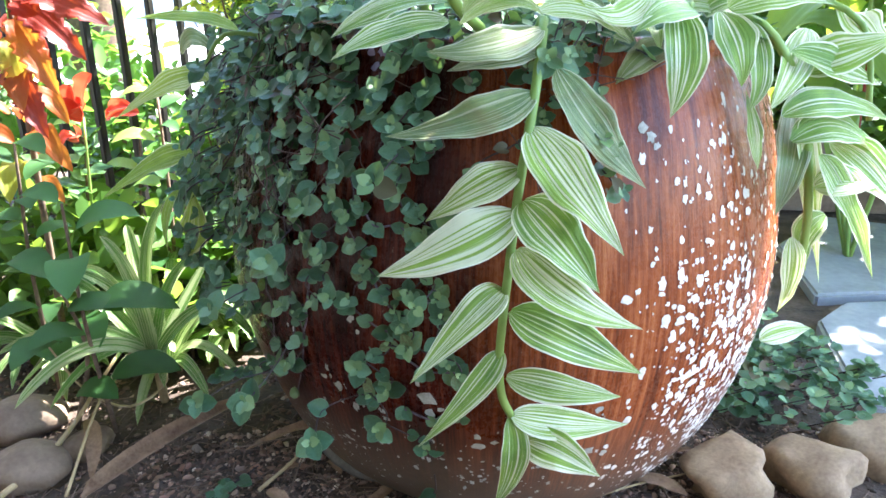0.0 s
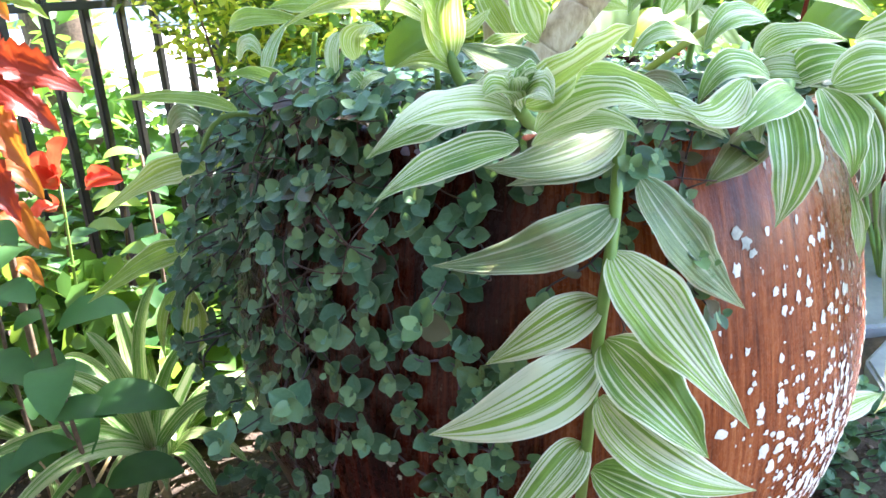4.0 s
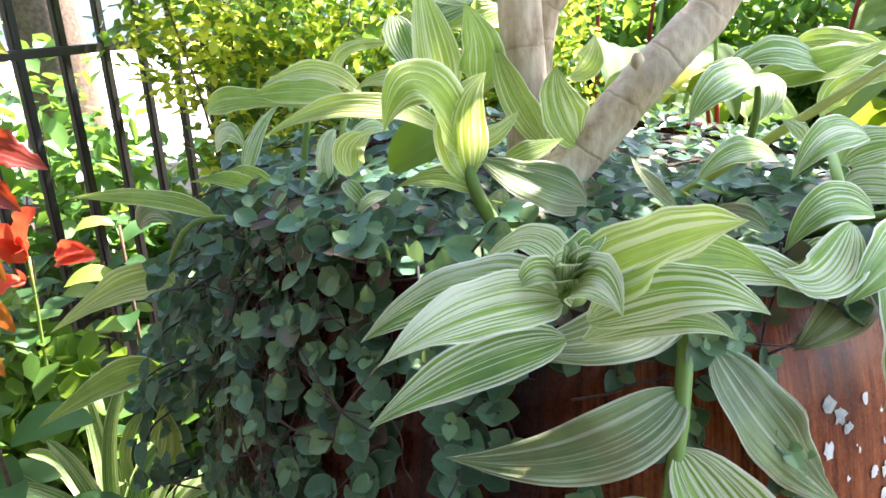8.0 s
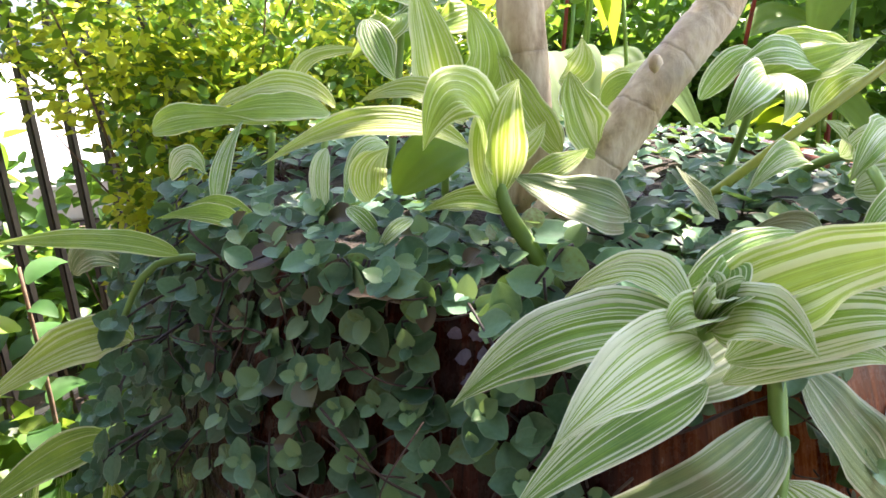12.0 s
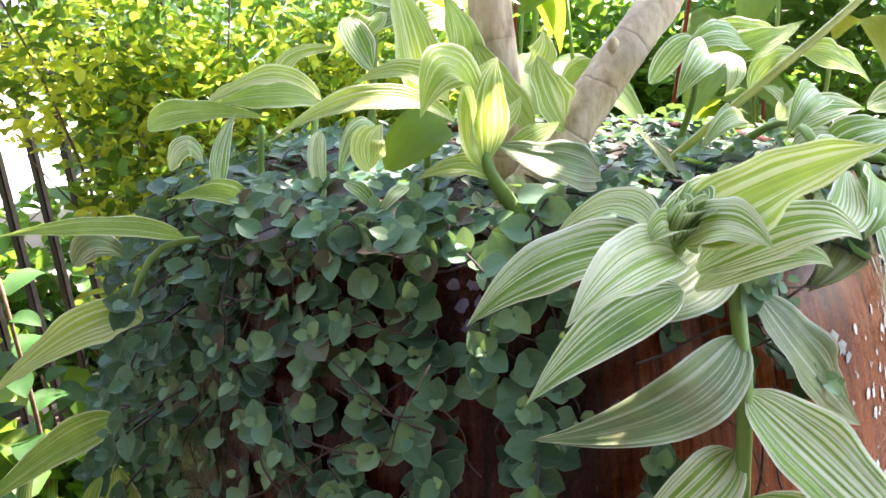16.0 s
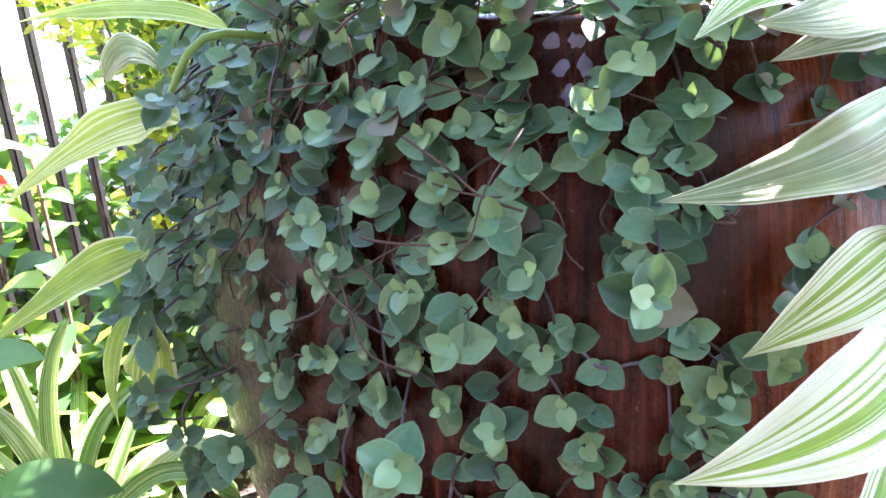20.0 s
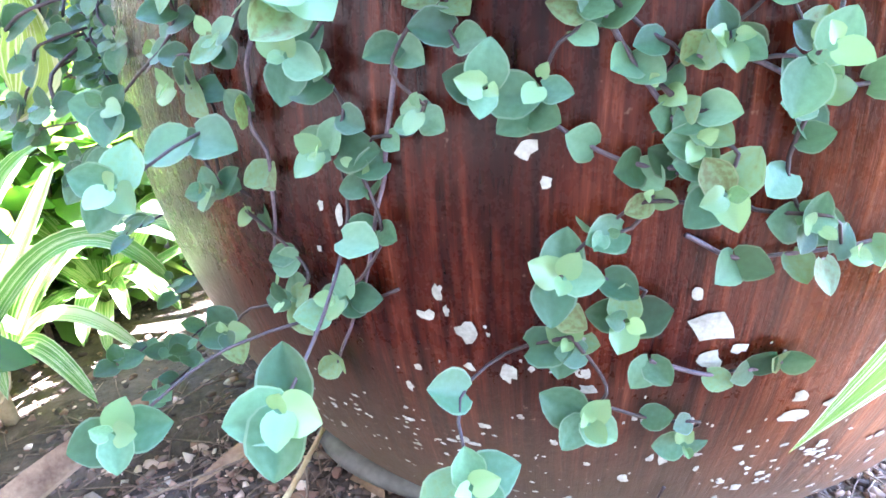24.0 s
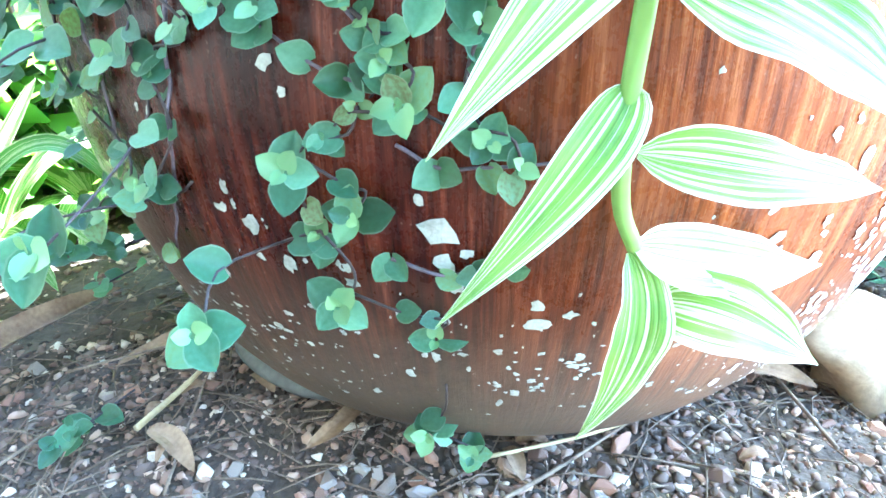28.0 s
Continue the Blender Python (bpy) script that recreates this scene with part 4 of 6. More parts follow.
leaf(plant, (0.189, 0.625, 0.545), (0.164, 0.605, 0.536), (0.145, 0.608, 0.515), 0.027, 1)
leaf(plant, (0.169, 0.614, 0.586), (0.139, 0.584, 0.570), (0.111, 0.579, 0.578), 0.027, 0)
leaf(plant, (0.377, 0.754, 0.553), (0.329, 0.675, 0.522), (0.286, 0.620, 0.491), 0.033, 0)
leaf(plant, (0.287, 0.684, 0.562), (0.284, 0.644, 0.520), (0.274, 0.635, 0.489), 0.023, 0)
leaf(plant, (0.356, 0.715, 0.482), (0.334, 0.661, 0.439), (0.313, 0.632, 0.390), 0.035, 1)
leaf(plant, (0.336, 0.660, 0.482), (0.367, 0.680, 0.406), (0.414, 0.709, 0.289), 0.032, 0)
leaf(plant, (0.352, 0.646, 0.445), (0.391, 0.648, 0.392), (0.441, 0.663, 0.313), 0.032, 0)
leaf(plant, (0.384, 0.687, 0.450), (0.418, 0.663, 0.422), (0.457, 0.659, 0.376), 0.046, 0)
leaf(plant, (0.344, 0.654, 0.361), (0.347, 0.648, 0.321), (0.351, 0.668, 0.273), 0.024, 0)
leaf(plant, (0.313, 0.650, 0.481), (0.367, 0.661, 0.492), (0.438, 0.685, 0.470), 0.033, 0)
leaf(plant, (0.327, 0.653, 0.457), (0.379, 0.665, 0.468), (0.442, 0.688, 0.427), 0.035, 0)
leaf(plant, (0.350, 0.699, 0.519), (0.381, 0.682, 0.536), (0.431, 0.682, 0.552), 0.042, 0)
leaf(plant, (0.328, 0.683, 0.536), (0.373, 0.681, 0.521), (0.431, 0.700, 0.503), 0.037, 0)
leaf(plant, (0.249, 0.648, 0.575), (0.285, 0.643, 0.586), (0.346, 0.652, 0.577), 0.039, 0)
leaf(plant, (0.356, 0.652, 0.413), (0.386, 0.649, 0.420), (0.428, 0.662, 0.410), 0.033, 0)
leaf(plant, (0.217, 0.639, 0.573), (0.179, 0.596, 0.574), (0.147, 0.576, 0.557), 0.027, 0)
leaf(plant, (0.393, 0.687, 0.374), (0.364, 0.669, 0.356), (0.367, 0.657, 0.324), 0.028, 0)
leaf(plant, (0.398, 0.725, 0.571), (0.403, 0.700, 0.556), (0.434, 0.686, 0.526), 0.043, 0)
leaf(plant, (0.317, 0.740, 0.597), (0.354, 0.715, 0.601), (0.407, 0.708, 0.586), 0.049, 0)
leaf(plant, (0.303, 0.661, 0.428), (0.289, 0.649, 0.466), (0.280, 0.660, 0.503), 0.016, 0)
leaf(plant, (0.419, 0.820, 0.160), (0.462, 0.840, 0.163), (0.517, 0.875, 0.150), 0.029, 0)


# ---- the creeping vines ----
VINE_PROFILE = [(0.0, 0.18), (0.06, 0.34), (0.17, 0.44), (0.31, 0.478), (0.47, 0.460), (0.63, 0.400), (0.78, 0.290), (0.91, 0.145), (0.97, 0.06), (1.0, 0.012)]


def vine_leaf_mesh(seed, mat):
    r = random.Random(seed)
    cup, curl, skew = r.uniform(0.05, 0.24), r.uniform(-0.32, 0.04), r.uniform(-0.05, 0.05)
    verts, faces, uvs = [], [], []
    for s, w in VINE_PROFILE:
        w *= r.uniform(0.95, 1.05)
        for i in range(7):
            u = (i - 3) / 3
            back = -0.13 * abs(u) ** 1.5 * max(0, 1 - s / 0.2)
            verts.append((u * w + skew * s * (1 - s) * 4, s + back, cup * (abs(u) ** 1.6) * w * 1.5 + curl * (s - 0.3) ** 2 + (-0.015 if i == 3 else 0)))
            uvs.append((i / 6, s))
    for j in range(len(VINE_PROFILE) - 1):
        for i in range(6):
            a = j * 7 + i
            faces.append((a, a + 1, a + 8, a + 7))
    return mesh_of("vine_leaf", verts, faces, mat, uvs)


VINE_LEAVES = [vine_leaf_mesh(k, M_VINE) for k in range(7)]
YOUNG_LEAVES = [vine_leaf_mesh(k + 40, M_VINE_YOUNG) for k in range(4)]
RED_LEAVES = [vine_leaf_mesh(k + 20, M_VINE_RED) for k in range(3)]


def leaf_pose(p, along, normal, size):
    d = along.normalized()
    n = (normal - d * normal.dot(d)).normalized()
    s = d.cross(n)
    return Matrix.Translation(p) @ Matrix((s * size, d * size, n * size)).transposed().to_4x4()


vr = random.Random(21)
VINE_LABELS = ("creeping vine shoot with small round grey-green leaves on the jar", "vine shoot of little heart-shaped leaves clinging to the jar", "trailing dark-stemmed vine with small leaves")


COUNT, BULK, LOOSE, STEMS = [0], [False], [], []
VINE_UV = [(i / 6, s) for s, _ in VINE_PROFILE for i in range(7)]


def shoot(p, n, size=0.017, pairs=3, back=None, red=0.0, label=None, along=0.75, young=0.6, wild=1.0):
    """One shoot: a thin stem that runs back along the given points, a rosette at p facing n, and a few leaves along the stem."""
    bulk = COUNT[0] >= 285 or BULK[0]
    root = None if bulk else thing("creeping_vine", p, label or VINE_LABELS[0], "vine", "creeping vine shoots")
    COUNT[0] += 0 if bulk else 1

    def put(me, m):
        if bulk:
            LOOSE.append(([m @ v.co for v in me.vertices], [tuple(q.vertices) for q in me.polygons], VINE_UV))
        else:
            hang("leaf", me, root, m)

    n = n.normalized()
    up = Vector((0, 0, 1))
    pts = [p - n * 0.011] + (back or [p - n * 0.012 + up * 0.02, p - n * 0.018 + up * 0.045])
    pts = list(reversed(pts))
    if bulk:
        sp = curve_points(pts, 3)
        STEMS.append(tube_data(sp, [0.001] * len(sp), 4))
    else:
        stem("stem", pts, 0.0009, 0.0007, M_VINE_STEM, root, 5, 3)
    axis = (n + up * vr.uniform(0.10, 0.55) * wild + Vector((vr.uniform(-0.4, 0.4), vr.uniform(-0.2, 0.2), 0)) * wild).normalized()
    e1 = axis.cross(Vector((0.2, 0.1, 1)) if abs(axis.z) < 0.9 else Vector((1, 0, 0))).normalized()
    e2 = axis.cross(e1)
    a0 = vr.uniform(0, 6.28)
    count = pairs * 2
    for i in range(count):
        k = i / max(count - 1, 1)
        a = a0 + (i % 2) * math.pi * 0.92 + (i // 2) * 1.42 + vr.uniform(-0.25, 0.25)
        d = e1 * math.cos(a) + e2 * math.sin(a)
        lift = 0.02 + 1.15 * k ** 1.6 + vr.uniform(-0.12, 0.12)
        d2 = d + axis * lift * 0.8
        nn = axis - d * lift * 0.7
        s = size * (1.10 - 0.68 * k ** 1.4) * vr.uniform(0.88, 1.1)
        me = vr.choice(RED_LEAVES if vr.random() < red else YOUNG_LEAVES if k > young and vr.random() < 0.75 else VINE_LEAVES)
        put(me, leaf_pose(p - axis * vr.uniform(0.008, 0.018) * (1 - k) + d * 0.001, d2, nn, s))
    for q in range(1, len(pts) - 1):
        for side in (0, 1):
            if vr.random() < along:
                w = pts[q].lerp(pts[q - 1], vr.random() * 0.8)
                d = n.cross(up).normalized() * (1 if side else -1) + n * vr.uniform(0.2, 0.8) + up * vr.uniform(-0.7, 0.3)
                me = vr.choice(RED_LEAVES if vr.random() < red else VINE_LEAVES)
                put(me, leaf_pose(w, d, n + up * 0.4 + Vector((vr.uniform(-0.4, 0.4), 0, 0)), size * vr.uniform(0.75, 1.05)))
    return root


TAKEN = []


def pot_shoot(th, z, h, size=0.0175, pairs=3, red=0.05, length=None, gap=0.0, along=0.6):
    if gap and any((on_pot(th, z, h) - q).length < gap for q in TAKEN):
        return None
    p, n = on_pot(th, z, h), pot_normal(th, z)
    L = length or vr.uniform(0.025, 0.06)
    w = vr.uniform(-7, 7)
    kink = vr.uniform(-2.2, 2.2)
    back = [on_pot(th + w * 0.4 + kink, z + L * 0.35, h * 0.35 + 0.003), on_pot(th + w * 0.8 - kink * 0.6, min(z + L * 0.8, 0.56), 0.006), on_pot(th + w + kink * 0.5, min(z + L * 1.25, 0.575), 0.004)]
    if th < -66:
        n = (n + Vector((0.1, -1.0, 0.4))).normalized()
        back = [on_pot(th + w * 0.5 + kink, z + L * 0.2, h * 0.7 + 0.003), on_pot(th + w + kink * 2, z + L * 0.45, h * 0.3)]
    TAKEN.append(p)
    return shoot(p, n, size, pairs, back, red, vr.choice(VINE_LABELS), along)


FOOT_SHOOTS = [(-0.184, 0.562, 0.237, 0.0205), (-0.245, 0.605, 0.208, 0.0175), (-0.124, 0.553, 0.198, 0.0185), (-0.161, 0.601, 0.359, 0.0215), (-0.240, 0.662, 0.284, 0.0205), (-0.019, 0.630, 0.060, 0.0165), (0.012, 0.635, 0.035, 0.0145), (-0.026, 0.535, 0.342, 0.0135), (-0.062, 0.556, 0.445, 0.0185), (0.002, 0.557, 0.276, 0.0145), (0.014, 0.550, 0.268, 0.0125)]
BELLY = [(-26.1, 0.260, 22, 16.1), (-23.9, 0.274, 14, 11.5), (-22.3, 0.238, 16, 15.2), (-25.6, 0.223, 8, 14.2), (-18.2, 0.292, 22, 14.9), (-19.4, 0.306, 10, 14.0), (-30.5, 0.326, 22, 15.3), (-34.6, 0.317, 18, 13.0), (-41.0, 0.300, 20, 15.8), (-39.5, 0.292, 8, 11.0), (-45.9, 0.227, 22, 14.7), (-41.2, 0.236, 22, 13.6),
         (-43.0, 0.333, 18, 16.3), (-49.2, 0.338, 18, 15.0), (-51.8, 0.273, 20, 14.0), (-50.4, 0.260, 6, 12.7), (-24.0, 0.187, 22, 17.0), (-16.6, 0.165, 12, 13.0), (-18.3, 0.340, 12, 13.7), (-53.8, 0.316, 20, 16.0), (-52.6, 0.198, 30, 14.5), (-21.6, 0.324, 8, 12.2), (-27.9, 0.327, 14, 12.6), (-14.0, 0.338, 14, 14.0), (-13.0, 0.322, 12, 13.5)]
WAIST = [(-35.9, 0.408, 30, 17.6), (-40.6, 0.428, 26, 18.0), (-32.5, 0.367, 22, 14.9), (-27.4, 0.380, 20, 13.5), (-29.2, 0.404, 16, 15.5), (-31.8, 0.414, 20, 13.6), (-46.8, 0.411, 16, 13.3), (-49.1, 0.382, 20, 16.1), (-45.6, 0.395, 16, 14.0), (-40.2, 0.395, 16, 15.1), (-25.8, 0.359, 12, 13.6), (-16.3, 0.390, 24, 16.8),
         (-18.1, 0.376, 12, 14.9), (-60.7, 0.304, 30, 18.0), (-37.1, 0.370, 16, 13.8), (-43.2, 0.368, 18, 16.9), (-57.4, 0.378, 24, 15.9), (-55.1, 0.364, 22, 15.0), (-67.0, 0.413, 30, 17.0), (-69.0, 0.394, 30, 17.0), (-41.5, 0.412, 18, 16.7), (-11.5, 0.271, 12, 14.5), (-21.4, 0.286, 8, 13.0)]
CHEST = [(-33.1, 0.464, 22, 18.2), (-30.5, 0.441, 22, 18.5), (-21.2, 0.430, 24, 19.0), (-22.2, 0.483, 22, 17.0), (-50.3, 0.423, 18, 17.0), (-54.8, 0.446, 18, 16.4), (-39.6, 0.431, 6, 15.8), (-23.0, 0.448, 8, 14.3), (-45.5, 0.510, 22, 18.5), (-40.7, 0.497, 16, 16.7), (-33.6, 0.535, 18, 16.4), (-33.3, 0.503, 14, 16.1),
         (-25.7, 0.511, 22, 17.2), (-22.8, 0.532, 30, 19.0), (-38.2, 0.475, 16, 17.3), (-70.9, 0.523, 30, 17.0), (-70.5, 0.441, 26, 17.0), (-50.5, 0.502, 24, 18.5), (-45.8, 0.492, 20, 17.3), (-71.1, 0.472, 30, 18.0), (-37.0, 0.502, 14, 17.0), (-26.5, 0.494, 16, 16.5)]
RIM = [(-23.6, 0.561, 22, 17.5), (-67.2, 0.524, 22, 17.5), (-57.0, 0.525, 20, 17.0), (-44.8, 0.467, 16, 17.0), (-48.5, 0.438, 20, 18.0), (-37.2, 0.450, 16, 17.0), (-51.3, 0.516, 12, 16.0), (-12.4, 0.407, 30, 17.0), (-9.1, 0.446, 20, 15.5), (5.1, 0.516, 16, 15.0), (9.1, 0.478, 26, 16.5), (12.4, 0.433, 20, 15.0), (0.4, 0.491, 20, 15.0), (4.0, 0.542, 40, 15.0), (1.0, 0.540, 40, 15.0), (-51.4, 0.453, 22, 17.5), (7.0, 0.49, 24, 14.0), (11.0, 0.470, 22, 14.0), (-15.0, 0.393, 18, 14.5)]
STARTS = [Vector(q[:3]) for q in FOOT_SHOOTS] + [on_pot(th, z, h / 1000) for th, z, h, _ in BELLY + WAIST + CHEST + RIM]
SIZES = [q[3] for q in FOOT_SHOOTS] + [q[3] / 1000 for q in BELLY + WAIST + CHEST + RIM]
for p, size in zip(STARTS, SIZES):
    if any((p - q).length < 0.010 for q in TAKEN):
        continue
    th, z = math.degrees(math.atan2(p.x - POT.x, POT.y - p.y)), p.z
    off = math.hypot(p.x - POT.x, p.y - POT.y) - radius(z)
    w = vr.choice((-1, 1)) * vr.uniform(2, 6)
    back = [on_pot(th + w * 0.35, z + 0.010, max(off * 0.5, 0.005)), on_pot(th + w, z + 0.030, 0.004), on_pot(th + w * 1.15, min(z + vr.uniform(0.045, 0.075), 0.55), 0.003)]
    above = [q for q in STARTS if 0.018 < q.z - z and (q - p).length < 0.10]
    if above:
        q = min(above, key=lambda c: (c - p).length)
        th2 = math.degrees(math.atan2(q.x - POT.x, POT.y - q.y))
        back[1:] = [on_pot((th + th2) / 2 + w * 0.4, (z + q.z) / 2, 0.005), on_pot(th2, q.z, 0.006)]
    TAKEN.append(p)
    n = pot_normal(th, z)
    if th < -62:
        n = (n + Vector((0.1, -0.8, 0.3))).normalized()
    loose = p.z < 0.40 and off > 0.026
    shoot(p, Vector((-0.2, -0.85, 0.42)) if loose else Vector((n.x, n.y, max(n.z, 0.12))), size, 3 if size > 0.0135 else 2, back, 0.05 if z > 0.42 else 0.0, vr.choice(VINE_LABELS), 0.62 if z > 0.36 else 0.4, 0.4, 0.35 if loose else 0.85)


def runner(points, label="bare purplish vine runner creeping over the jar"):
    """A woody runner on the jar with a few leaf pairs along it."""
    bends = curve_points([(th, z * 100, 0) for th, z in points], 4)
    line = [on_pot(q.x, q.y / 100, 0.003 + 0.003 * noise.noise(Vector((q.x * 0.4, q.y, 2)))) for q in bends]
    root = thing("creeping_vine", line[0], label, "vine", "creeping vine shoots")
    stem("stem", line, 0.0011, 0.0008, M_RUNNER, root, 6, 2)
    for p, (th, z) in zip(line[::4], points):
        n = pot_normal(th, z)
        side = n.cross(Vector((0, 0, 1))).normalized()
        for k in (-1, 1):
            if vr.random() < 0.7:
                d = side * k * vr.uniform(0.3, 0.9) + Vector((0, 0, vr.uniform(-0.8, 0.8))) + n * vr.uniform(0.2, 0.6)
                hang("leaf", vr.choice(VINE_LEAVES), root, leaf_pose(p, d, n + Vector((0, 0, 0.3)), vr.uniform(0.0115, 0.0155)))


for points in (((-20.1, 0.295), (-22.3, 0.296), (-24.9, 0.302), (-28.5, 0.315)), ((-19.1, 0.269), (-16.0, 0.260), (-12.6, 0.261), (-7.6, 0.264)), ((-20.1, 0.210), (-16.1, 0.204), (-13.0, 0.205), (-10.7, 0.207)), ((-47.5, 0.347), (-48.7, 0.305), (-47.3, 0.282), (-49.4, 0.228)),
               ((-36.6, 0.335), (-37.7, 0.293), (-38.9, 0.264), (-41.0, 0.228), (-45.3, 0.180)), ((-24.7, 0.346), (-23.1, 0.331), (-20.7, 0.312), (-19.7, 0.302)), ((-19.8, 0.332), (-16.8, 0.331), (-13.2, 0.322), (-10.1, 0.322)), ((-45.9, 0.428), (-44.4, 0.397), (-42.9, 0.364)), ((-26.9, 0.405), (-24.7, 0.392), (-19.9, 0.392), (-19.0, 0.354))):
    runner(points)


def fill_shoots(n, th0, th1, z0, z1, h0, h1, gap, size, chance, red=0.08):
    made = 0
    for _ in range(n * 12):
        th, z = vr.uniform(th0, th1), vr.uniform(z0, z1)
        if vr.random() > chance(th, z):
            continue
        p = on_pot(th, z, vr.uniform(h0, h1))
        if any((p - q).length < gap for q in TAKEN):
            continue
        pot_shoot(th, z, vr.uniform(h0, h1), size * vr.uniform(0.85, 1.1), vr.choice((2, 3, 3)), red)
        made += 1
        if made >= n:
            break


fill_shoots(30, -85, -14, 0.44, 0.56, 0.010, 0.026, 0.022, 0.0185, lambda a, z: 1.0 if a < -40 else 0.35)
fill_shoots(14, -85, -56, 0.31, 0.43, 0.004, 0.02, 0.026, 0.0155, lambda a, z: min(1, (z - 0.27) / 0.14))
fill_shoots(10, -14, 12, 0.50, 0.56, 0.004, 0.02, 0.028, 0.0150, lambda a, z: 1, 0.4)
BULK[0] = True
fill_shoots(75, -112, -76, 0.28, 0.55, 0.005, 0.075, 0.028, 0.0175, lambda a, z: 1)
fill_shoots(22, -92, -66, 0.26, 0.54, 0.03, 0.07, 0.03, 0.0165, lambda a, z: min(1, (z - 0.15) / 0.2))
fill_shoots(18, -85, -24, 0.45, 0.55, 0.001, 0.008, 0.018, 0.0165, lambda a, z: 1.0 if a < -28 else 0.3, 0.1)
BULK[0] = False

# bare runners and dead stems caught among the leaves
DEAD = []
for _ in range(48):
    th, z, h = vr.uniform(-88, 14), vr.uniform(0.44, 0.56), vr.uniform(0.003, 0.018)
    w, drop = vr.uniform(-16, 16), vr.uniform(-0.02, 0.09)
    line = [on_pot(th, min(z, 0.548), h), on_pot(th + w * 0.35 + vr.uniform(-2, 2), z - drop * 0.4, h + vr.uniform(-0.002, 0.012)), on_pot(th + w * 0.7, z - drop * 0.8, h + vr.uniform(-0.002, 0.012)), on_pot(th + w, z - drop, h)]
    line = curve_points(line, 4)
    DEAD.append(tube_data(line, [vr.uniform(0.0005, 0.0009)] * len(line), 4))

# the mat on the soil and over the rim
MAT = 0
for _ in range(5000):
    a, r = vr.uniform(-3.14, 3.14), 0.305 * math.sqrt(vr.uniform(0.02, 1))
    x, y = POT.x + r * math.sin(a), POT.y - r * math.cos(a)
    edge = max(0, (r - 0.22) / 0.085)
    z = 0.562 + 0.012 * math.exp(-((y - 0.71) / 0.07) ** 2) + 0.022 * noise.noise(Vector((x * 14, y * 14, 8))) - 0.012 * edge ** 2 + (0.012 if x < -0.05 else 0)
    p = Vector((x, y, z))
    if any((p - q).length < (0.023 if y < 0.8 else 0.028) for q in TAKEN):
        continue
    TAKEN.append(p)
    out = Vector((math.sin(a), -math.cos(a), 0))
    n = Vector((0, -0.15, 1)) + out * edge * 0.8
    side = Vector((vr.uniform(-1, 1), vr.uniform(-1, 1), 0)).normalized() * 0.03
    BULK[0] = y > 0.76 or MAT > 340 or x > 0.16
    shoot(p, n, 0.0185 * vr.uniform(0.8, 1.15), vr.choice((2, 3, 3)), [p + side * 0.5 - Vector((0, 0, 0.010)), p + side - Vector((0, 0, 0.018))], 0.06, "creeping vine shoot matted over the jar's soil")
    MAT += 1
    if MAT > 560:
        break
BULK[0] = False


# ---- the ground beside the jar ----
def stone(at, size, seed, turn=0.0, mat=None, label="smooth tan river stone edging the bed", rough=0.22, flat=2.0):
    root = thing("stone", (at[0], at[1], 0), label, "stone", "border stones")
    part("stone_body", lump_data(at, size, seed, rough, 3, turn, flat), mat or M_STONE, root)
    return root


stone((0.362, 0.735, 0.018), (0.056, 0.046, 0.052), 1, 0.3, label="flat-topped brown river stone edging the bed", rough=0.5, flat=0.55)
stone((0.470, 0.738, 0.018), (0.056, 0.048, 0.044), 2, -0.2, rough=0.42, flat=0.72)
stone((0.572, 0.785, 0.022), (0.060, 0.052, 0.044), 3, 0.5, rough=0.42, flat=0.75)
stone((-0.60, 0.88, 0.010), (0.060, 0.05, 0.032), 4, 0.2, M_ROCK, "rough brown rock half sunk in the soil")
stone((-0.535, 0.775, 0.008), (0.055, 0.045, 0.028), 5, -0.4, M_ROCK, "rough brown rock half sunk in the soil")
stone((-0.485, 0.825, 0.004), (0.035, 0.028, 0.02), 6, 0.9, M_ROCK, "rough brown rock half sunk in the soil")


def slab(points, z0, z1, mat, name, label, category):
    root = thing(name, (points[0][0], points[0][1], 0), label, category)
    bm = bmesh.new()
    low = [bm.verts.new((x, y, z0)) for x, y in points]
    bm.faces.new(low)
    ex = bmesh.ops.extrude_face_region(bm, geom=bm.faces[:])
    bmesh.ops.translate(bm, verts=[g for g in ex["geom"] if isinstance(g, bmesh.types.BMVert)], vec=(0, 0, z1 - z0))
    bmesh.ops.bevel(bm, geom=bm.edges[:], offset=min(0.006, (z1 - z0) * 0.3), segments=2, affect="EDGES")
    bmesh.ops.recalc_face_normals(bm, faces=bm.faces[:])
    part("slab", bm, mat, root, smooth=False)
    return root


slab([(0.625, 0.89), (0.92, 0.80), (1.25, 0.95), (1.22, 1.28), (0.80, 1.25), (0.705, 1.17)], -0.02, 0.018, M_PAVER, "stepping_stone", "irregular grey slate paver in the path", "paver")
slab([(0.76, 1.28), (1.22, 1.31), (1.45, 1.60), (1.05, 1.80), (0.82, 1.58)], -0.02, 0.020, M_PAVER, "stepping_stone", "irregular grey slate paver in the path", "paver")
stone((-0.118, 0.792, 0.012), (0.070, 0.030, 0.013), 9, -0.85, M_SLAB, "thin flat grey stone wedged under the jar", 0.12)

sleeper = thing("timber_sleeper", (1.1, 1.85, 0), "weathered brown timber beams stacked as a low bed edge", "timber")
for k in range(2):
    part("beam", box_bm((1.6, 0.12, 0.10), (1.25 + 0.03 * k, 1.9, 0.06 + 0.115 * k), -0.15, 0.008), M_TIMBER, sleeper, smooth=False)


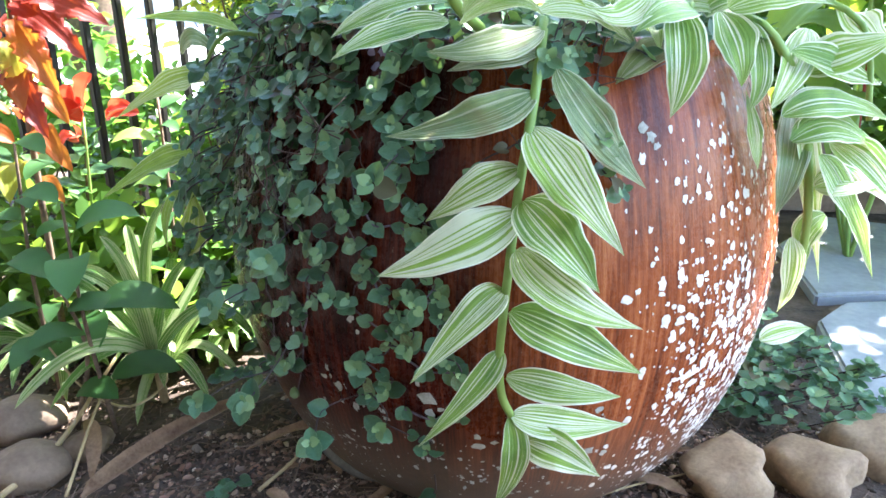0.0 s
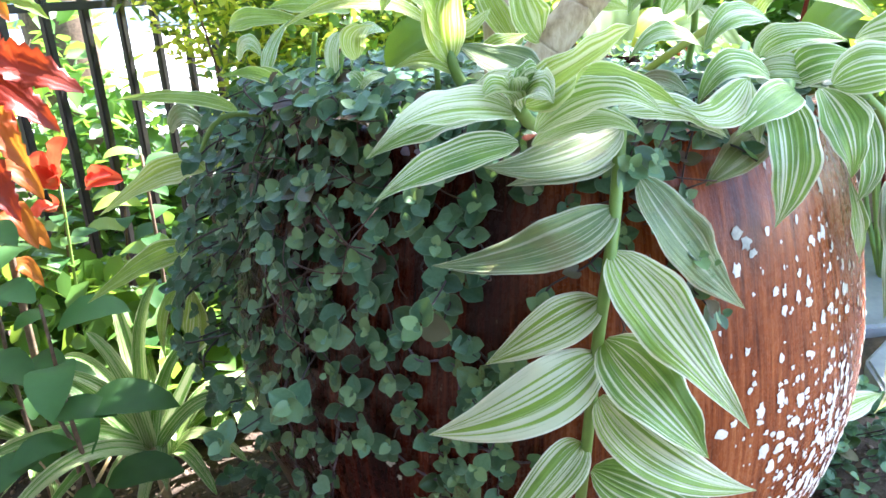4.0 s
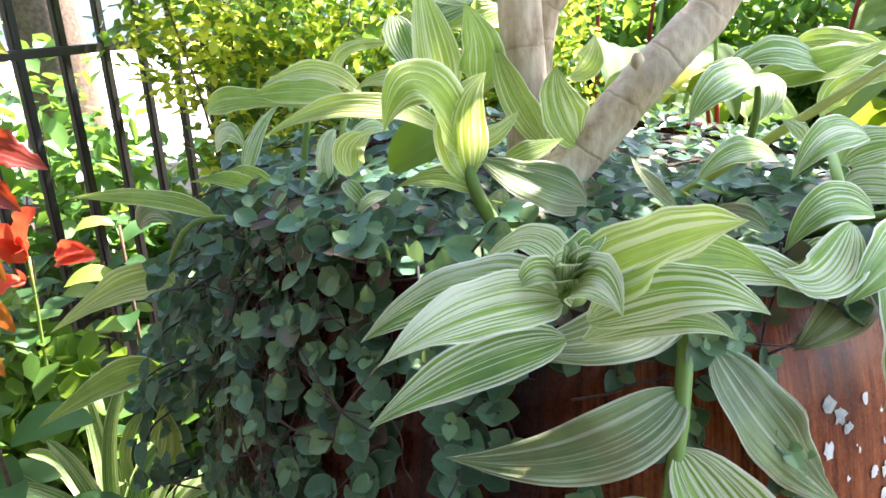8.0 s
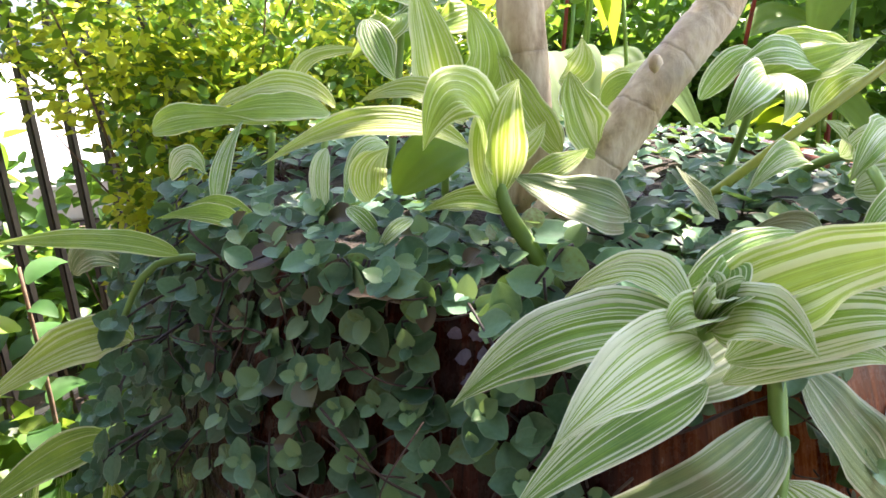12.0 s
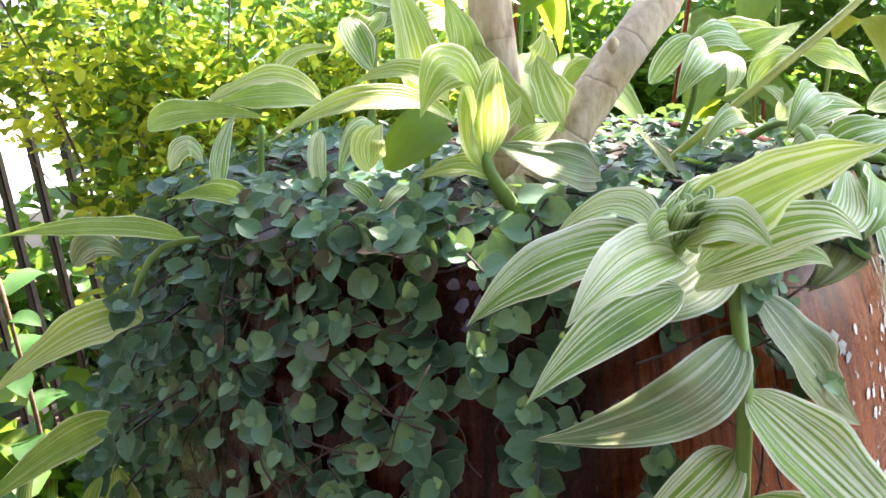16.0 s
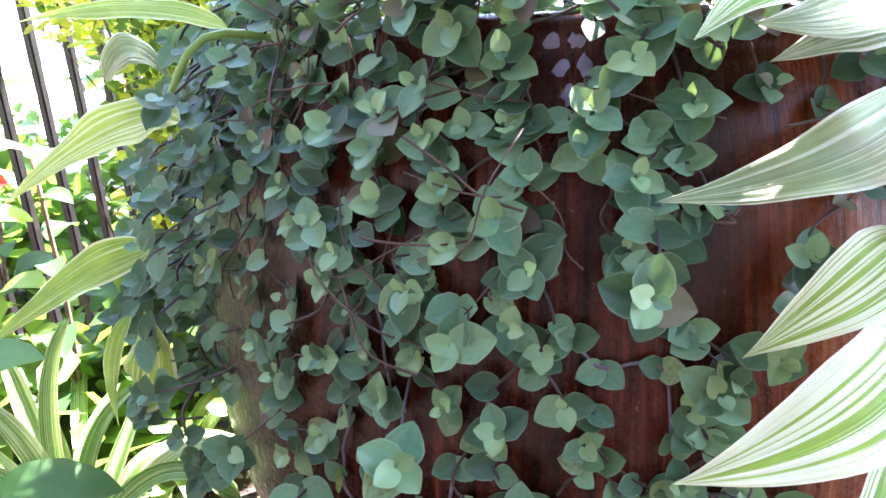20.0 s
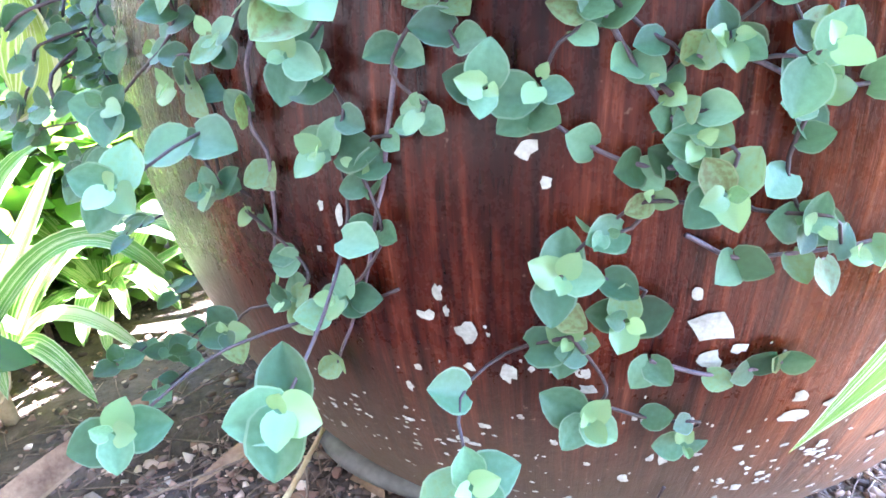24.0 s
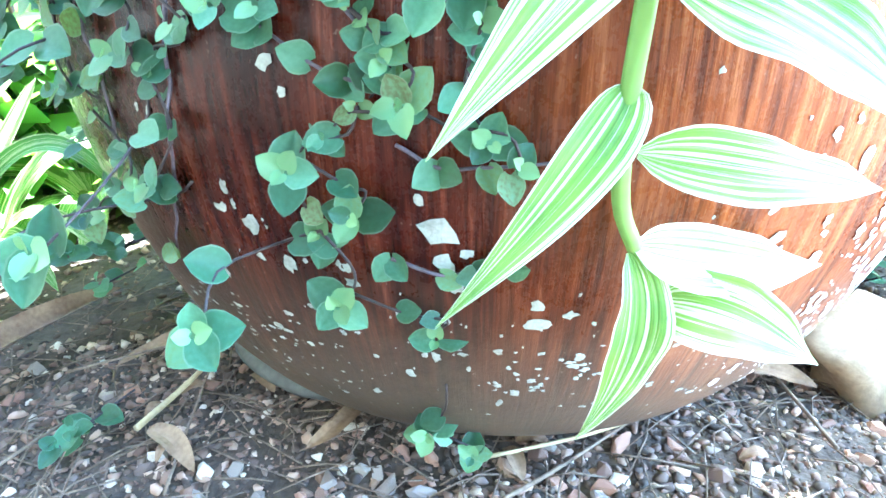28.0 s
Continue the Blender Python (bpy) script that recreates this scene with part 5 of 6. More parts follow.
def pebble_mesh(seed, mat):
    """An angular stone chip."""
    r = random.Random(seed)
    bm = bmesh.new()
    for _ in range(13):
        d = Vector((r.gauss(0, 1), r.gauss(0, 1), r.gauss(0, 0.8))).normalized()
        bm.verts.new((d.x * r.uniform(0.8, 1.25), d.y * r.uniform(0.7, 1.05), d.z * r.uniform(0.5, 0.8)))
    bmesh.ops.convex_hull(bm, input=bm.verts[:])
    bmesh.ops.delete(bm, geom=[v for v in bm.verts if not v.link_faces], context="VERTS")
    me = bpy.data.meshes.new("pebble")
    bm.to_mesh(me)
    bm.free()
    me.materials.append(mat.m)
    return me


def pebble_mat():
    m = Mat("gravel", 0.8)
    n = m.noise(m.coords("Object"), 90, 4)
    c = m.ramp(m.rand(), [(0.0, (0.11, 0.075, 0.06)), (0.3, (0.30, 0.15, 0.095)), (0.55, (0.48, 0.26, 0.165)), (0.72, (0.40, 0.29, 0.22)), (0.86, (0.24, 0.19, 0.16)), (1.0, (0.68, 0.57, 0.46))])
    m.color(m.mix(m.math("MULTIPLY", n, 0.4), c, (0.08, 0.055, 0.04)))
    m.bump(n, 0.4, 0.001)
    return m


M_GRAVEL = pebble_mat()


def gravel_stuff():
    m = Mat("fine_gravel", 0.85)
    n = m.noise(m.coords("Object"), 60, 4)
    c = m.ramp(m.island(), [(0.0, (0.035, 0.024, 0.018)), (0.4, (0.13, 0.08, 0.055)), (0.65, (0.29, 0.165, 0.11)), (0.80, (0.22, 0.16, 0.125)), (0.90, (0.55, 0.34, 0.23)), (1.0, (0.76, 0.64, 0.50))])
    m.color(m.mix(m.math("MULTIPLY", n, 0.5), c, (0.07, 0.05, 0.04)))
    return m


M_FINE = gravel_stuff()
gr = random.Random(5)
PEBBLES = [pebble_mesh(k, M_GRAVEL) for k in range(10)]


def free_spot(x0, x1, y0, y1):
    while True:
        x, y = gr.uniform(x0, x1), gr.uniform(y0, y1)
        if math.hypot(x - POT.x, y - POT.y) > 0.20:
            return x, y


for k in range(290):
    x, y = free_spot(-0.36, 0.34, 0.48, 0.84) if k % 3 else free_spot(-0.10, 0.12, 0.52, 0.68)
    s = 0.003 + 0.0065 * gr.random() ** 1.8
    hang("pebble", gr.choice(PEBBLES), GROUND, Matrix.Translation((x, y, ground_height(x, y) + s * 0.25)) @ Euler((gr.uniform(-0.4, 0.4), gr.uniform(-0.4, 0.4), gr.uniform(0, 6))).to_matrix().to_4x4() @ Matrix.Diagonal((s * gr.uniform(0.8, 1.4), s, s, 1)))
CHIPS = [([tuple(v.co) for v in me.vertices], [tuple(p.vertices) for p in me.polygons]) for me in PEBBLES]
chunks = []
for k in range(17000):
    x, y = free_spot(-0.75, 0.72, 0.35, 1.15) if k % 2 else free_spot(-0.40, 0.45, 0.46, 0.86)
    s = 0.0011 + 0.0046 * gr.random() ** 2.2
    a = gr.uniform(0, 6.28)
    z = ground_height(x, y) + s * 0.2
    _ico, _icf = CHIPS[k % 10]
    ca, sa, st = math.cos(a) * s, math.sin(a) * s, gr.uniform(0.7, 1.5)
    chunks.append(([(x + st * ca * p[0] - sa * p[1], y + st * sa * p[0] + ca * p[1], z + p[2] * s) for p in _ico], _icf))
joined("gravel", chunks, M_FINE, GROUND, "fine mixed gravel and grit", "stuff")


def stick(points, r0, r1, mat, label, name="stick"):
    root = thing(name, points[0], label, "stick")
    stem(name + "_body", points, r0, r1, mat, root, 6, 5)
    return root


stick([(-0.226, 0.722, 0.008), (-0.195, 0.775, 0.010), (-0.163, 0.829, 0.02)], 0.0028, 0.0018, M_STRAW, "flat straw-coloured dry stalk on the soil")
stick([(-0.192, 0.655, 0.006), (-0.186, 0.72, 0.012), (-0.18, 0.792, 0.016)], 0.0014, 0.001, M_TWIG, "thin reddish-brown twig on the soil")
stick([(-0.37, 0.62, 0.006), (-0.32, 0.68, 0.010), (-0.27, 0.75, 0.008)], 0.0018, 0.0012, M_TWIG, "grey dry twig on the soil")
stick([(0.02, 0.66, 0.008), (0.12, 0.675, 0.012), (0.24, 0.72, 0.012), (0.31, 0.74, 0.012)], 0.0016, 0.0012, M_STRAW, "long thin root lying against the jar's foot")
stick([(-0.03, 0.60, 0.005), (0.05, 0.63, 0.010), (0.15, 0.69, 0.008)], 0.0022, 0.001, M_TWIG, "grey dry twig on the soil")
stick([(0.28, 0.64, 0.006), (0.275, 0.70, 0.012), (0.27, 0.76, 0.016)], 0.0018, 0.0014, M_TWIG, "pale dry twig on the soil")
stick([(-0.30, 0.80, 0.008), (-0.22, 0.81, 0.02), (-0.17, 0.835, 0.012)], 0.0012, 0.0008, M_TWIG, "grey dry twig on the soil")
stick([(-0.45, 0.70, 0.02), (-0.47, 0.86, 0.06), (-0.43, 0.95, 0.12)], 0.0022, 0.0018, M_STRAW, "pale straw-coloured dry stalk leaning in the bed")

litter = thing("litter", (0.0, 0.6, 0), "scattered thin roots and twig litter on the soil", "litter", kind="stuff")
chunks = []
for k in range(900):
    x, y = free_spot(-0.55, 0.5, 0.45, 0.95)
    a, L = gr.uniform(0, 6.28), gr.uniform(0.015, 0.09)
    d = Vector((math.cos(a), math.sin(a), 0)) * L
    p = Vector((x, y, ground_height(x, y) + 0.003))
    chunks.append(tube_data([p, p + d * 0.5 + Vector((gr.uniform(-1, 1), gr.uniform(-1, 1), 0.6)) * 0.006, p + d], [0.0007, 0.0007, 0.0004], 4))
joined("twigs", chunks, M_TWIG, litter, kind="stuff")

husk = thing("palm_husk", (-0.39, 0.80, 0), "curled tan dry palm sheath lying on the soil", "dry leaf")
v, f, uv = blade_data((-0.435, 0.705, 0.012), (-0.362, 0.803, 0.026), (-0.282, 0.905, 0.026), 0.032, face=(0.1, -0.3, 0.9), fold=0.9, ripple=0.02, peak=(0.35, 0.5), seed=3)
joined("sheath", [(v, f, uv)], M_DRY, husk)
straw = thing("dry_stalk", (-0.51, 0.76, 0), "long straw-coloured dry stalk leaning in the bed", "dry stalk")
stem("stalk", [(-0.545, 0.70, 0.008), (-0.515, 0.761, 0.018), (-0.503, 0.837, 0.03), (-0.495, 0.89, 0.05), (-0.474, 0.923, 0.085)], 0.0045, 0.0022, M_STRAW, straw, 7)


def dry_leaf(b, m, t, w, label="fallen dry brown leaf on the soil", mat=None):
    root = thing("dry_leaf", b, label, "dry leaf", "fallen leaves")
    v, f, uv = blade_data(b, m, t, w, face=(0, -0.2, 1), fold=0.35, ripple=0.06, seed=int(b[0] * 1000) + 3000, peak=(0.6, 0.7))
    joined("leaf_blade", [(v, f, uv)], mat or M_DRY, root)


dry_leaf((-0.145, 0.842, 0.024), (-0.20, 0.835, 0.020), (-0.262, 0.80, 0.010), 0.018, "long narrow orange-brown dry leaf on the soil")
dry_leaf((-0.215, 0.715, 0.012), (-0.195, 0.70, 0.014), (-0.175, 0.672, 0.008), 0.018)
dry_leaf((0.30, 0.70, 0.012), (0.265, 0.72, 0.018), (0.22, 0.735, 0.012), 0.02, "curled grey-brown dry leaf by the jar's foot")
dry_leaf((-0.055, 0.735, 0.010), (-0.075, 0.705, 0.012), (-0.10, 0.685, 0.008), 0.016, "curled grey-brown dry leaf by the jar's foot")
dry_leaf((-0.50, 0.86, 0.02), (-0.46, 0.80, 0.03), (-0.44, 0.74, 0.01), 0.022, "curled pinkish dry leaf in the bed")
dry_leaf((-0.116, 0.672, 0.560), (-0.105, 0.662, 0.562), (-0.09, 0.66, 0.556), 0.012, "small curled brown dead leaf among the vines")
for k in range(26):
    x, y = free_spot(-0.55, 0.42, 0.5, 0.95)
    a, L = gr.uniform(0, 6.28), gr.uniform(0.018, 0.04)
    z = ground_height(x, y) + 0.006
    dry_leaf((x, y, z), (x + math.cos(a) * L / 2, y + math.sin(a) * L / 2, z + 0.006), (x + math.cos(a) * L, y + math.sin(a) * L, z), L * 0.4)

# vines on the ground
for k in range(110):
    x, y = gr.gauss(0.50, 0.07), gr.gauss(0.96, 0.08)
    if math.hypot(x - POT.x, y - POT.y) < 0.33 or x > 0.68:
        continue
    p = Vector((x, y, 0.03 + 0.06 * gr.random()))
    shoot(p, Vector((0, -0.25, 1)), 0.0185 * gr.uniform(0.85, 1.15), gr.choice((2, 3)), [p + Vector((-0.012, 0.01, -0.02)), p + Vector((-0.03, 0.02, -0.032))], 0.05, "creeping vine shoot rooted in the soil beside the jar")
for x, y, z in [(-0.275, 0.70, 0.02), (-0.265, 0.71, 0.025), (-0.285, 0.86, 0.06), (-0.31, 0.88, 0.08), (-0.27, 0.87, 0.09), (-0.25, 0.83, 0.11), (-0.26, 0.88, 0.14), (-0.29, 0.90, 0.18)]:
    p = Vector((x, y, z))
    shoot(p, Vector((-0.1, -0.5, 0.8)), 0.018, 2, [p + Vector((0.01, 0.02, -0.01)), p + Vector((0.03, 0.05, -0.01))], 0.02, "vine shoot reaching down to the soil")


tangle = thing("vine_tangle", (-0.15, 0.85, 0.5), "tangled mat of small-leaved creeping vine over the jar's shoulder and soil", "vine", kind="stuff")
joined("leaves", LOOSE, M_VINE_BULK, tangle, kind="stuff")
joined("stems", STEMS, M_VINE_STEM, tangle, kind="stuff")
joined("dead_stems", DEAD, M_DEAD_STEM, tangle, "dry reddish-brown dead stems", "stuff")


# ---- spider plants ----
def spider(at, n, reach, seed, label="spider plant with arching cream-edged blades"):
    r = random.Random(seed)
    root = thing("spider_plant", at, label, "plant", "spider plants")
    at = Vector(at)
    for k in range(n):
        a = 2 * math.pi * k / n + r.uniform(-0.25, 0.25)
        L = reach * r.uniform(0.65, 1.15) * (0.5 if math.sin(a) < -0.2 and math.cos(a) > -0.6 else 1.0)
        rise = r.uniform(0.25, 0.75)
        d = Vector((math.cos(a), math.sin(a), 0))
        b = at + d * 0.006 + Vector((0, 0, 0.005))
        m = at + d * L * 0.42 + Vector((0, 0, L * rise * 0.75))
        t = at + d * L * (1.0 - 0.25 * rise) + Vector((0, 0, L * (rise * 0.75 - 0.28)))
        t.z = max(t.z, 0.012)
        blade("blade", root, b, m, t, r.uniform(0.018, 0.027), M_SPIDER, face=(0, -0.25, 1), fold=0.55, ripple=0.01, nu=5, nv=13, peak=(0.18, 0.42))
    return root


front = spider((-0.43, 0.99, 0.02), 14, 0.27, 1)
# the long blades that stand clear of the clump, from one pale crown
CROWN = Vector((-0.418, 0.925, 0.095))
stem("crown", [(-0.42, 0.94, 0.0), (-0.419, 0.932, 0.05), CROWN], 0.007, 0.006, M_STRAW, front)
for bend, tip, wide in [
        ((-0.421, 0.90, 0.212), (-0.455, 0.90, 0.281), 0.021), ((-0.428, 0.97, 0.220), (-0.401, 1.00, 0.300), 0.019),
        ((-0.457, 1.00, 0.201), (-0.477, 1.03, 0.254), 0.022), ((-0.480, 0.86, 0.130), (-0.555, 0.80, 0.077), 0.024),
        ((-0.505, 0.90, 0.142), (-0.619, 0.88, 0.111), 0.021), ((-0.523, 0.94, 0.195), (-0.627, 0.95, 0.210), 0.023),
        ((-0.386, 0.98, 0.145), (-0.357, 1.02, 0.200), 0.019), ((-0.334, 0.93, 0.160), (-0.262, 0.90, 0.125), 0.022),
        ((-0.488, 0.98, 0.174), (-0.547, 1.00, 0.193), 0.020), ((-0.418, 0.99, 0.150), (-0.384, 1.05, 0.200), 0.018),
        ((-0.505, 0.93, 0.119), (-0.603, 0.95, 0.090), 0.020), ((-0.440, 0.90, 0.190), (-0.500, 0.89, 0.235), 0.018),
        ((-0.395, 0.96, 0.185), (-0.350, 0.99, 0.225), 0.017), ((-0.470, 0.89, 0.110), (-0.540, 0.85, 0.045), 0.018)]:
    blade("blade", front, CROWN + (Vector(bend) - CROWN) * 0.03 - Vector((0, 0, 0.012)), bend, tip, wide, M_SPIDER, face=(0.1, -0.6, 0.8), fold=0.5, ripple=0.01, nu=7, nv=15, peak=(0.18, 0.42))
spider((-0.36, 1.10, 0.01), 20, 0.24, 2)
spider((-0.60, 1.02, 0.01), 20, 0.27, 3)
spider_runner = thing("spider_plant_runner", (-0.40, 0.93, 0.05), "thin pale spider plant runner drooping to the soil", "plant")
stem("runner", [(-0.415, 0.92, 0.098), (-0.398, 0.905, 0.055), (-0.44, 0.87, 0.035), (-0.50, 0.87, 0.065), (-0.54, 0.87, 0.14)], 0.0022, 0.0016, M_STRAW, spider_runner)


# ---- leafy weeds and the red-leaved plant ----
def leafy(name, at, top, n, size, mats, seed, label, category="plant", lean=0.5, wide=0.55):
    r = random.Random(seed)
    root = thing(name, at, label, category)
    at, top = Vector(at), Vector(top)
    mid = (at + top) / 2 + Vector((r.uniform(-0.02, 0.02), r.uniform(-0.02, 0.02), 0))
    stem("stem", [at, mid, top], 0.004, 0.002, M_TWIG, root)
    for k in range(n):
        s = 0.25 + 0.75 * k / max(n - 1, 1)
        p = at.lerp(top, s)
        a = k * 2.2 + r.uniform(-0.4, 0.4)
        L = size * r.uniform(0.75, 1.15) * (1.1 - 0.35 * s)
        d = Vector((math.cos(a), math.sin(a), lean * r.uniform(0.2, 0.8)))
        t = p + d.normalized() * L
        t.z -= L * 0.25
        blade("leaf", root, p + d * L * 0.12, p + d * L * 0.6 + Vector((0, 0, L * 0.06)), t + d * L * 0.15, L * wide, mats[k % len(mats)], face=(0, -0.35, 1), fold=0.2, ripple=0.03, nu=5, nv=9, peak=(0.7, 0.8))
    return root


M_WEED = leaf_mat("weed_leaf", (0.012, 0.055, 0.008), (0.035, 0.125, 0.018), (0.18, 0.42, 0.04), 0.25, 0.68, 0.5)
M_UNDER = leaf_mat("undergrowth_leaf", (0.016, 0.052, 0.011), (0.10, 0.21, 0.036), (0.40, 0.60, 0.06), 0.38, 0.45, 0.8, "island", 30)
M_LIME = leaf_mat("lime_leaf", (0.12, 0.22, 0.03), (0.24, 0.36, 0.06), (0.6, 0.75, 0.07), 0.38, 0.45, 0.6)
leafy("leafy_weed", (-0.46, 0.86, 0.0), (-0.47, 0.85, 0.34), 8, 0.105, [M_WEED], 1, "dark green oval-leaved weed beside the spider plant")
leafy("leafy_weed", (-0.52, 0.87, 0.0), (-0.495, 0.85, 0.235), 5, 0.095, [M_WEED], 2, "dark green oval-leaved weed beside the spider plant")
leafy("leafy_weed", (-0.58, 0.95, 0.0), (-0.56, 0.93, 0.40), 12, 0.075, [M_WEED], 3, "leafy weed with green and lime leaves before the fence")
for k in range(7):
    x, y = -0.80 + 0.06 * k + gr.uniform(-0.03, 0.03), gr.uniform(1.12, 1.3)
    leafy("leafy_shrub", (x, y, 0), (x + gr.uniform(-0.04, 0.04), y, gr.uniform(0.22, 0.44)), 14, 0.07, [M_WEED, M_LIME, M_WEED], 10 + k, "small lime-green leafy shrub along the fence", "shrub")


def red_plant():
    root = thing("copperleaf", (-0.60, 1.02, 0), "copperleaf shrub with large red and orange leaves", "shrub")
    stem("stem", [(-0.60, 1.02, 0), (-0.585, 1.01, 0.3), (-0.57, 1.0, 0.55), (-0.56, 0.99, 0.72)], 0.006, 0.003, M_TWIG, root)
    r = random.Random(4)
    for b, t, w, mat in (((-0.565, 1.00, 0.585), (-0.435, 0.985, 0.545), 0.054, M_RED), ((-0.565, 1.00, 0.575), (-0.475, 0.99, 0.500), 0.048, M_RED), ((-0.57, 1.00, 0.555), (-0.515, 0.98, 0.455), 0.046, M_ORANGE), ((-0.575, 1.0, 0.53), (-0.555, 0.98, 0.44), 0.05, M_YELLOW), ((-0.565, 1.0, 0.60), (-0.49, 0.96, 0.575), 0.05, M_RED),
                         ((-0.56, 0.99, 0.70), (-0.445, 0.98, 0.660), 0.052, M_YELLOW), ((-0.56, 0.99, 0.68), (-0.45, 0.97, 0.628), 0.036, M_BROAD), ((-0.57, 1.0, 0.62), (-0.60, 0.94, 0.55), 0.06, M_RED), ((-0.575, 1.0, 0.60), (-0.65, 0.97, 0.56), 0.06, M_ORANGE), ((-0.58, 1.0, 0.50), (-0.62, 0.95, 0.42), 0.055, M_ORANGE), ((-0.58, 1.0, 0.50), (-0.53, 0.96, 0.40), 0.045, M_RED)):
        b, t = Vector(b), Vector(t)
        blade("leaf", root, b, b.lerp(t, 0.5) + Vector((0, -0.012, 0.014)), t, w, mat, face=(0.1, -0.75, 0.6), fold=0.3, ripple=0.14, peak=(0.6, 0.8), nv=41, teeth=0.3)
    for k in range(30):
        z = 0.32 + 0.46 * k / 29
        b = Vector((-0.60 + 0.06 * (z - 0.3), 1.01, z))
        a = k * 2.4
        d = Vector((math.cos(a) * 0.95, math.sin(a) * 0.7, r.uniform(-0.3, 0.15))).normalized()
        L = r.uniform(0.045, 0.075)
        m = r.choice((M_YELLOW, M_ORANGE)) if z > 0.70 or z < 0.45 else r.choice((M_RED, M_RED, M_ORANGE))
        blade("leaf", root, b + d * 0.012, b + d * L * 0.6 + Vector((0, 0, 0.012)), b + d * L + Vector((0, 0, -0.35 * L)), L * 0.5, m, face=(0.1, -0.6, 0.8), fold=0.25, ripple=0.12, peak=(0.7, 0.8))
    return root


red_plant()
flower = thing("red_flower", (-0.55, 1.12, 0.30), "small salmon-red flower cluster on a green stalk", "flower")
stem("stalk", [(-0.575, 1.11, 0.0), (-0.57, 1.12, 0.22), (-0.562, 1.13, 0.40)], 0.003, 0.002, M_CANE, flower)
for b, t, w in (((-0.562, 1.13, 0.405), (-0.528, 1.11, 0.470), 0.034), ((-0.565, 1.13, 0.405), (-0.560, 1.10, 0.455), 0.034), ((-0.562, 1.13, 0.400), (-0.540, 1.09, 0.425), 0.030), ((-0.565, 1.13, 0.395), (-0.578, 1.10, 0.43), 0.028), ((-0.512, 1.10, 0.402), (-0.452, 1.08, 0.415), 0.030), ((-0.508, 1.10, 0.410), (-0.462, 1.08, 0.425), 0.022), ((-0.575, 1.13, 0.362), (-0.555, 1.10, 0.378), 0.026), ((-0.575, 1.13, 0.368), (-0.590, 1.10, 0.362), 0.022)):
    b, t = Vector(b), Vector(t)
    blade("petal", flower, b, (b + t) / 2 + Vector((0, -0.010, 0.008)), t, w, M_FLOWER, face=(0, -0.8, 0.6), fold=0.6, ripple=0.10, peak=(0.6, 0.6))


# ---- the fence ----
def fence():
    a, b = Vector((-0.650, 1.374, 0)), Vector((-0.540, 1.570, 0))
    step = (b - a) / 3
    turn = math.atan2(step.y, step.x)
    root = thing("fence", a, "black iron bar fence with one top rail", "fence", kind="structure")
    for k in range(-8, 12):
        p = a + step * k
        part("bar", box_bm((0.014, 0.014, 0.78), (p.x, p.y, 0.37), turn, 0.002), M_IRON, root, smooth=False)
    mid = a + step * 1.5
    part("rail", box_bm((step.length * 21, 0.026, 0.014), (mid.x, mid.y, 0.632), turn, 0.002), M_IRON, root, smooth=False)
    part("rail", box_bm((step.length * 21, 0.026, 0.014), (mid.x, mid.y, 0.06), turn, 0.002), M_IRON, root, smooth=False)


fence()


# ---- shrubs and plants behind ----
def small_leaf(p, d, n, L, w):
    """A small oval leaf, creased along its middle."""
    s = d.cross(n).normalized() * w / 2
    rise = n * L * 0.07
    a, c = p + d * L * 0.28 + rise, p + d * L * 0.68 + rise
    return [p, a - s * 0.85 + rise, c - s * 0.9, p + d * L, c + s * 0.9, a + s * 0.85 + rise], [(0, 1, 2, 3), (0, 3, 4, 5)]


def shrub(name, boxes, n, size, mat, seed, label, stems=16, foot=None):
    """Twigs from the ground and a crown of many small leaves filling rounded clumps."""
    r = random.Random(seed)
    c = Vector(boxes[0][0])
    root = thing(name, (c.x, c.y, 0), label, "shrub")
    for k in range(stems):
        cc, rad = boxes[k % len(boxes)]
        e = Vector(cc) + Vector((r.gauss(0, 0.5) * rad[0], r.gauss(0, 0.5) * rad[1], r.uniform(-0.3, 0.9) * rad[2]))
        f0 = Vector((c.x + r.uniform(-0.12, 0.12), c.y + r.uniform(-0.08, 0.08), 0))
        stem("twig", [f0, (f0 + e) / 2 + Vector((r.uniform(-0.04, 0.04), r.uniform(-0.04, 0.04), 0.05)), e], 0.0035, 0.001, M_TWIG, root, 5, 4)
    chunks = []
    for k in range(n):
        cc, rad = boxes[r.randrange(len(boxes))]
        while True:
            q = Vector((r.uniform(-1, 1), r.uniform(-1, 1), r.uniform(-1, 1)))
            if q.length < 1 and noise.noise(q * 2.2 + Vector(cc)) > -0.22:
                break
        p = Vector(cc) + Vector((q.x * rad[0], q.y * rad[1], q.z * rad[2]))
        d = Vector((r.gauss(0, 1), r.gauss(0, 1), r.gauss(0.2, 0.7))).normalized()
        nrm = Vector((r.gauss(0, 0.6), r.gauss(0, 0.6), 1)).normalized()
        L = size * r.uniform(0.6, 1.25)
        chunks.append(small_leaf(p, d, nrm, L, L * 0.58))
    joined("crown", chunks, mat, root, kind="stuff")
    return root


